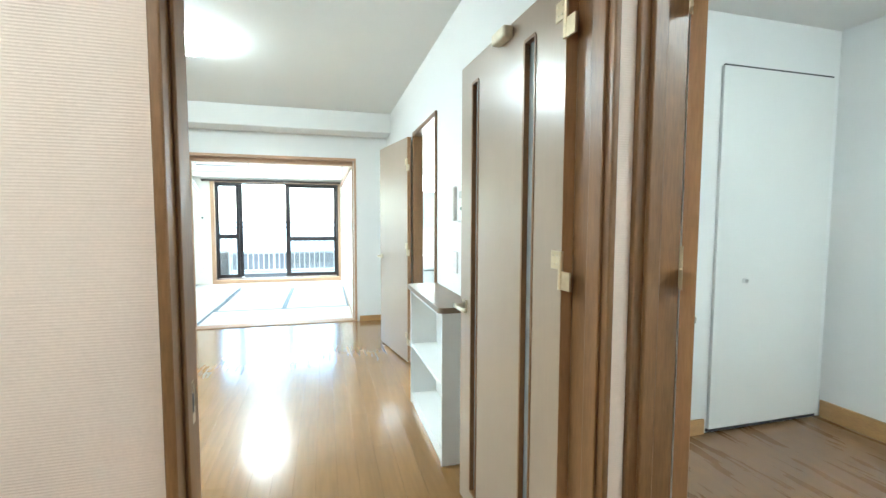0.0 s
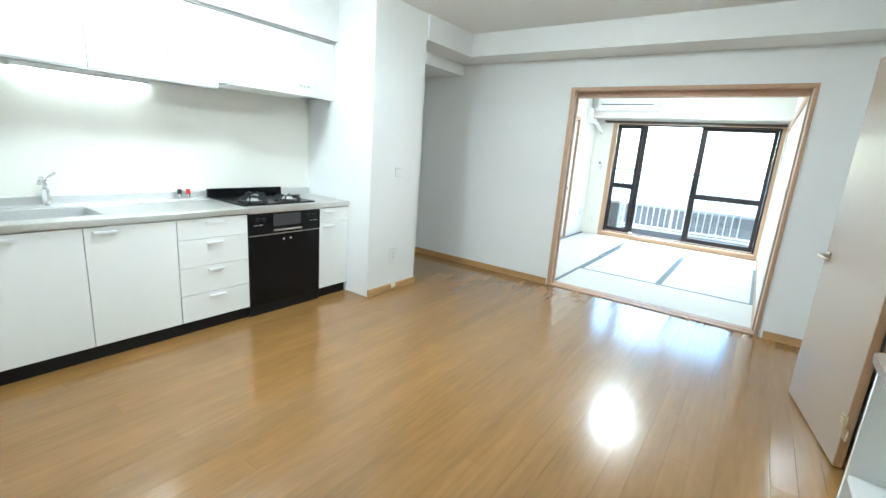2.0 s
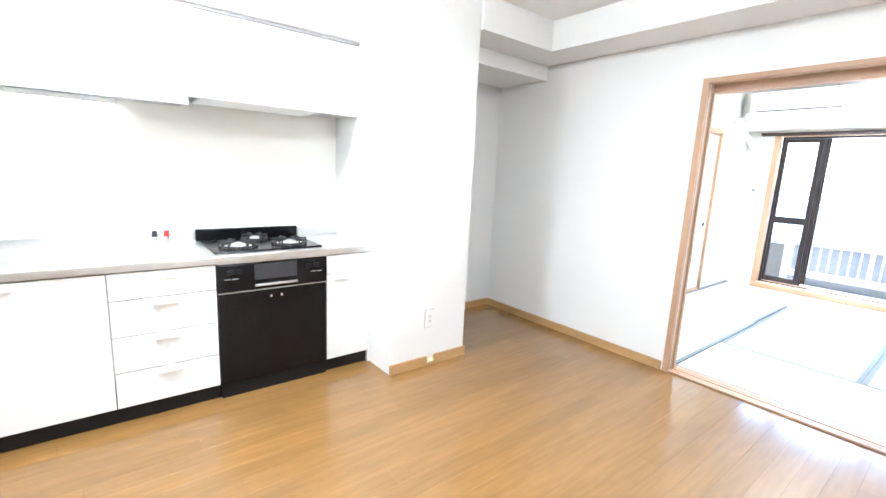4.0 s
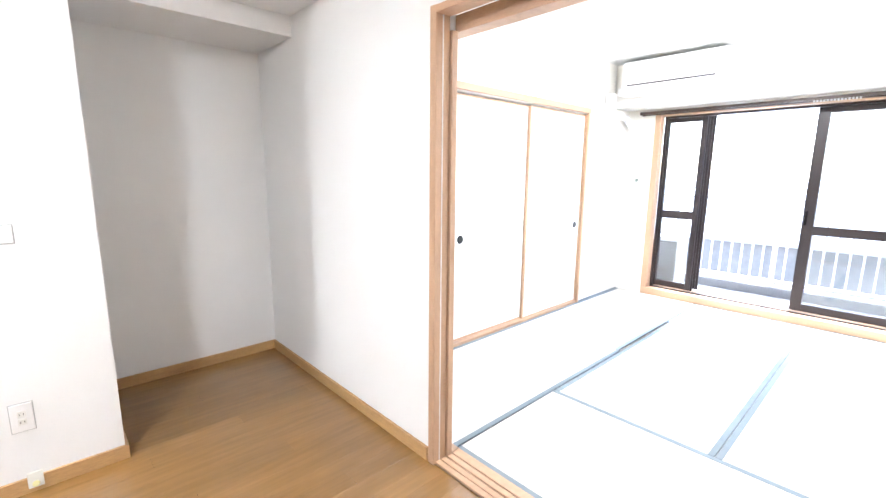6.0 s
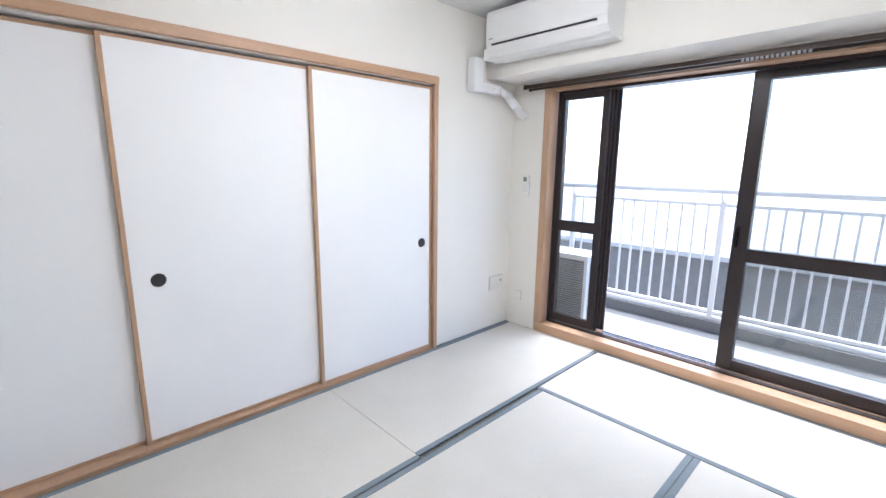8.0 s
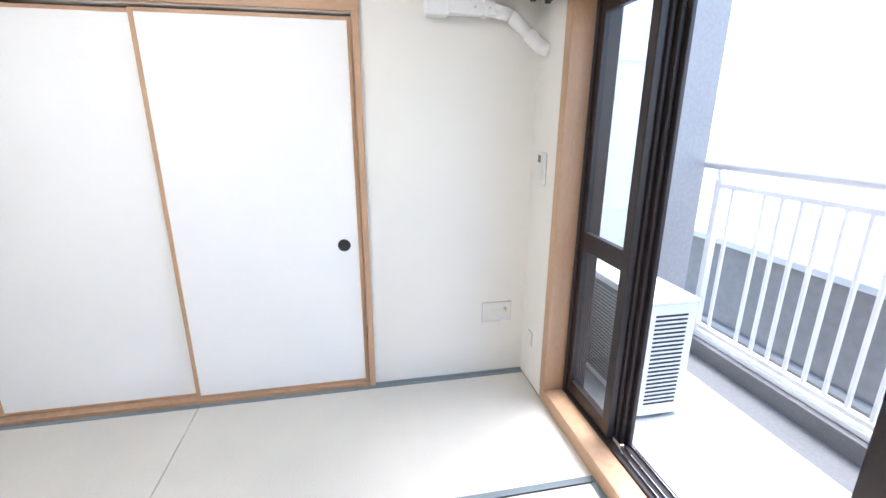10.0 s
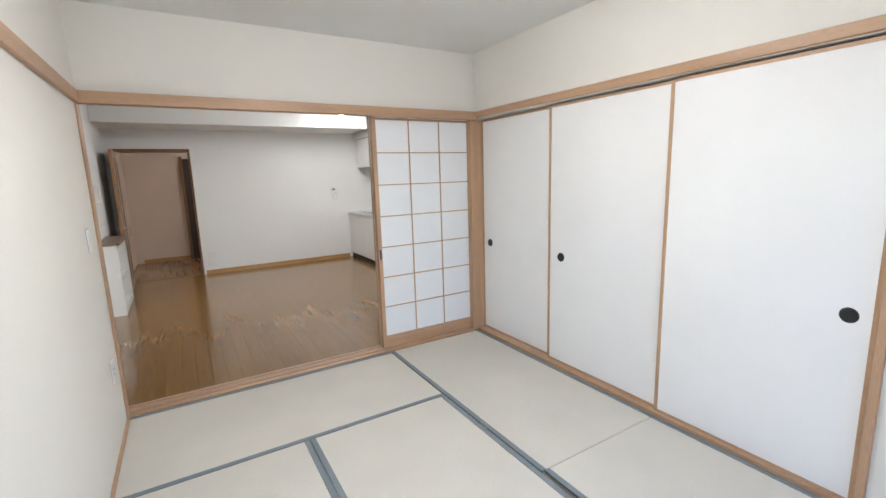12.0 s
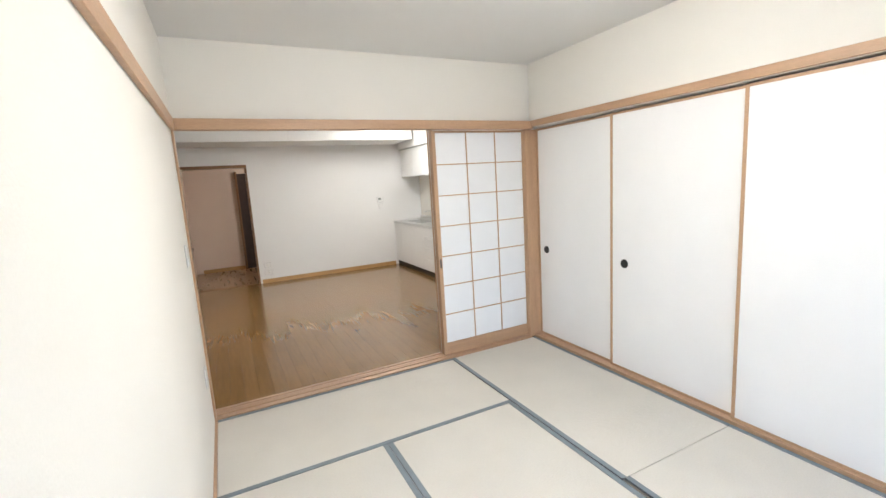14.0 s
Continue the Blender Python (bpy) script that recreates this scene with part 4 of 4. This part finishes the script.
part("tube", rod(B(), (-0.855, -3.64, 1.588), (-0.855, -3.0, 1.588), 0.013), TUBE, ul, "glowing tube", smooth=True)

# ---- washroom through its doorway ----
vn = thing("vanity_unit", "white washstand with a mirror cabinet and lit lamp", "washstand")
bpart("base", CAB, vn, (3.50, 4.25, -0.47, -0.002, 0.0, 0.68), 0.004)
bm = B()
for d in ((3.48, 4.27, -0.53, -0.46, 0.682, 0.84), (3.48, 4.27, -0.10, -0.002, 0.682, 0.84), (3.48, 3.55, -0.46, -0.10, 0.682, 0.84), (4.20, 4.27, -0.46, -0.10, 0.682, 0.84), (3.55, 4.20, -0.46, -0.10, 0.682, 0.71)):
    box(bm, *d, 0.008)
part("basin", bm, PLASTIC, vn, "white ceramic basin")
# shade of the gap over the doors, laid on as a dark strip
bpart("door_gap_shade", GAPSHADE_DARK, vn, (3.50, 4.25, -0.474, -0.4705, 0.655, 0.665))
bpart("splash_back", PLASTIC, vn, (3.49, 4.26, -0.09, -0.002, 0.842, 1.10), 0.004)
part("mixer", pipe(B(), [(3.88, -0.09, 0.93), (3.88, -0.15, 0.96), (3.88, -0.24, 0.95), (3.88, -0.26, 0.92)], 0.012), CHROME, vn, "chrome mixer tap", smooth=True)
bpart("mirror_cabinet", PLASTIC, vn, (3.49, 4.26, -0.12, -0.002, 1.102, 1.80), 0.006)
bpart("mirror", MIRROR, vn, (3.56, 4.19, -0.124, -0.1205, 1.14, 1.60), 0.0, "mirror")
bpart("light_cover", LIT, vn, (3.60, 4.15, -0.20, -0.121, 1.62, 1.76), 0.01, "lit lamp cover")

# ---- balcony ----
bf = setting("balcony_floor", CONCRETE, [(-0.6, 6.0, YN + 0.214, 4.80, -0.2, -0.05)], "pale grey coated balcony floor", "balcony floor")
setting("balcony_gutter", GUTTER, [(-0.6, 6.0, 4.80, 5.03, -0.2, -0.072)], "dark grey balcony gutter", "gutter")
setting("balcony_kerb", GUTTER, [(-0.6, 6.0, 5.03, 5.20, -0.3, 0.03)], "grey concrete kerb under the railing", "kerb")
rl = thing("balcony_railing", "white painted metal railing with upright bars", "railing")
RY = 5.11
bpart("base_rail", WHITERAIL, rl, (-0.18, 6.0, RY - 0.035, RY + 0.035, 0.03, 0.06), 0.004)
bpart("bottom_rail", WHITERAIL, rl, (-0.18, 6.0, RY - 0.02, RY + 0.02, 0.085, 0.115), 0.004)
bpart("upper_rail", WHITERAIL, rl, (-0.18, 6.0, RY - 0.018, RY + 0.018, 1.05, 1.08), 0.004)
part("handrail", rod(B(), (-0.30, RY, 1.185), (6.0, RY, 1.185), 0.026, seg=16), WHITERAIL, rl, smooth=True)
for k in range(55):
    x = -0.05 + 0.11 * k
    if abs((x - 0.05) % 1.21) > 0.02:
        bpart("bar", WHITERAIL, rl, (x - 0.009, x + 0.009, RY - 0.009, RY + 0.009, 0.115, 1.05))
for k in range(6):
    x = -0.16 + 1.43 * k
    bpart("post", WHITERAIL, rl, (x - 0.022, x + 0.022, RY - 0.022, RY + 0.022, 0.03, 1.10), 0.003)
    part("bracket", pipe(B(), [(x, RY, 1.09), (x - 0.02, RY, 1.13), (x - 0.02, RY, 1.17)], 0.012), WHITERAIL, rl)
setting("balcony_end_wall", GREYWALL, [(-0.80, -0.335, 4.72, 5.13, -0.3, 2.8)], "grey rendered balcony pier", "wall")
pt = thing("balcony_partition", "white boarded balcony partition with a notice", "partition")
bpart("frame", WHITERAIL, pt, (-0.34, -0.30, 4.02, 4.06, -0.05, 2.4), 0.003)
bpart("frame", WHITERAIL, pt, (-0.34, -0.30, 4.66, 4.70, -0.05, 2.4), 0.003)
for z in (0.0, 0.90, 1.80):
    bpart("crossbar", WHITERAIL, pt, (-0.34, -0.30, 4.06, 4.66, z, z + 0.04), 0.003)
for z0, z1 in ((0.04, 0.90), (0.94, 1.80), (1.84, 2.4)):
    bpart("board", PLASTIC, pt, (-0.325, -0.315, 4.06, 4.66, z0, z1))
nb = bpart("notice", PLASTIC, pt, (-0.3148, -0.3135, 4.20, 4.40, 0.70, 0.85), 0.0, "white notice with grey print")
for k, z in enumerate((0.825, 0.795, 0.765, 0.735)):
    part("print_bar", box(B(), -0.3134, -0.313, 4.215, 4.385 - 0.03 * (k % 2), z - 0.004, z + 0.004), INK, nb)

ou = thing("outdoor_unit", "white outdoor air conditioner unit with slatted side", "outdoor unit")
x0, x1, y0, y1, z0, z1 = -0.22, 0.53, 4.17, 4.45, -0.03, 0.62
bpart("casing", PLASTIC, ou, (x0, x1, y0 + 0.012, y1, z0, z1 - 0.02), 0.01)
bpart("lid", PLASTIC, ou, (x0 - 0.006, x1 + 0.006, y0 - 0.004, y1 + 0.006, z1 - 0.02, z1), 0.008)
bpart("coil", GUTTER, ou, (x0 + 0.03, x1 - 0.03, y0 + 0.002, y0 + 0.0125, z0 + 0.05, z1 - 0.05), 0.0, "dark grey coil fins")
for k in range(26):
    z = z0 + 0.06 + k * 0.0205
    bpart("fin", CABGAP, ou, (x0 + 0.03, x1 - 0.03, y0 - 0.002, y0 + 0.002, z, z + 0.005))
# shade between the white side slats, drawn as dark strips on the casing
for k in range(22):
    z = z0 + 0.07 + k * 0.0235
    bpart("slat_gap_shade", GAPSHADE_DARK, ou, (x1 - 0.001, x1 + 0.0015, y0 + 0.05, y1 - 0.05, z, z + 0.011))
for k, yy in enumerate((y0 + 0.03, y1 - 0.05)):
    bpart("foot", PLASTIC, ou, (x0 + 0.05, x1 - 0.05, yy, yy + 0.03, -0.05, z0), 0.003)

# beyond the balcony
nbw = thing("neighbour_wall", "grey concrete parapet of the neighbouring roof", "parapet wall")
bpart("wall", FARWALL, nbw, (-14, 20, 6.0, 6.25, -7.95, 0.41))
bpart("coping", FARTOP, nbw, (-14, 20, 5.95, 6.30, 0.41, 0.47), 0.01)
for z in (-0.35, -0.9, -1.6):
    bpart("conduit", GREYWALL, nbw, (-14, 20, 5.96, 6.0, z, z + 0.05), 0.01)
for k in range(12):
    bpart("joint", GUTTER, nbw, (-12 + 2.6 * k, -11.97 + 2.6 * k, 5.994, 6.0, -7.9, 0.405))
# made-up pale slab, so the view over the parapet burns out to white
setting("pale_backdrop", GROUND, [(-30, 40, 6.25, 40, -1.0, 0.1)], "added pale slab beyond the parapet, keeping the view blown out white", "roof")
setting("ground", GROUND, [(-1500, 1500, -1500, 1500, -8.5, -8.0)], "pale open ground far below", "ground")

# ---- floor boards of the living room ----
fl = thing("floor_living", "glossy oak strip flooring", "floor", kind="structure")
cache = {}


def board(x0, x1, y0, y1):
    key = (round(x1 - x0, 4), round(y1 - y0, 4))
    if key not in cache:
        w, l = key
        me = bpy.data.meshes.new("plank")
        bm = B()
        c = 0.0003
        top = [bm.verts.new((a, b, 0.0)) for a, b in ((c, c), (w - c, c), (w - c, l - c), (c, l - c))]
        rim = [bm.verts.new((a, b, -c)) for a, b in ((0, 0), (w, 0), (w, l), (0, l))]
        low = [bm.verts.new((a, b, -0.02)) for a, b in ((0, 0), (w, 0), (w, l), (0, l))]
        bm.faces.new(top)
        for i in range(4):
            j = (i + 1) % 4
            bm.faces.new((rim[i], rim[j], top[j], top[i]))
            bm.faces.new((low[i], low[j], rim[j], rim[i]))
        bm.to_mesh(me)
        bm.free()
        me.materials.append(PLANK)
        cache[key] = me
    ob = new("plank", cache[key])
    ob.location = (x0, y0, 0)
    ob.parent = fl
    return ob


W, LEN, GAP = 0.1008, 1.82, 0.0002
k, x = 0, XW
while x < XE + 0.02:
    y = YS + 0.0 - (k * 0.43) % LEN
    xa, xb = x + GAP, min(x + W, XE + 0.11) - GAP
    while y < 0:
        ya, yb = max(y, YS), min(y + LEN, -0.002)
        if yb - ya > 0.03:
            board(xa, xb, ya + GAP, yb - GAP)
        y += LEN
    x += W
    k += 1
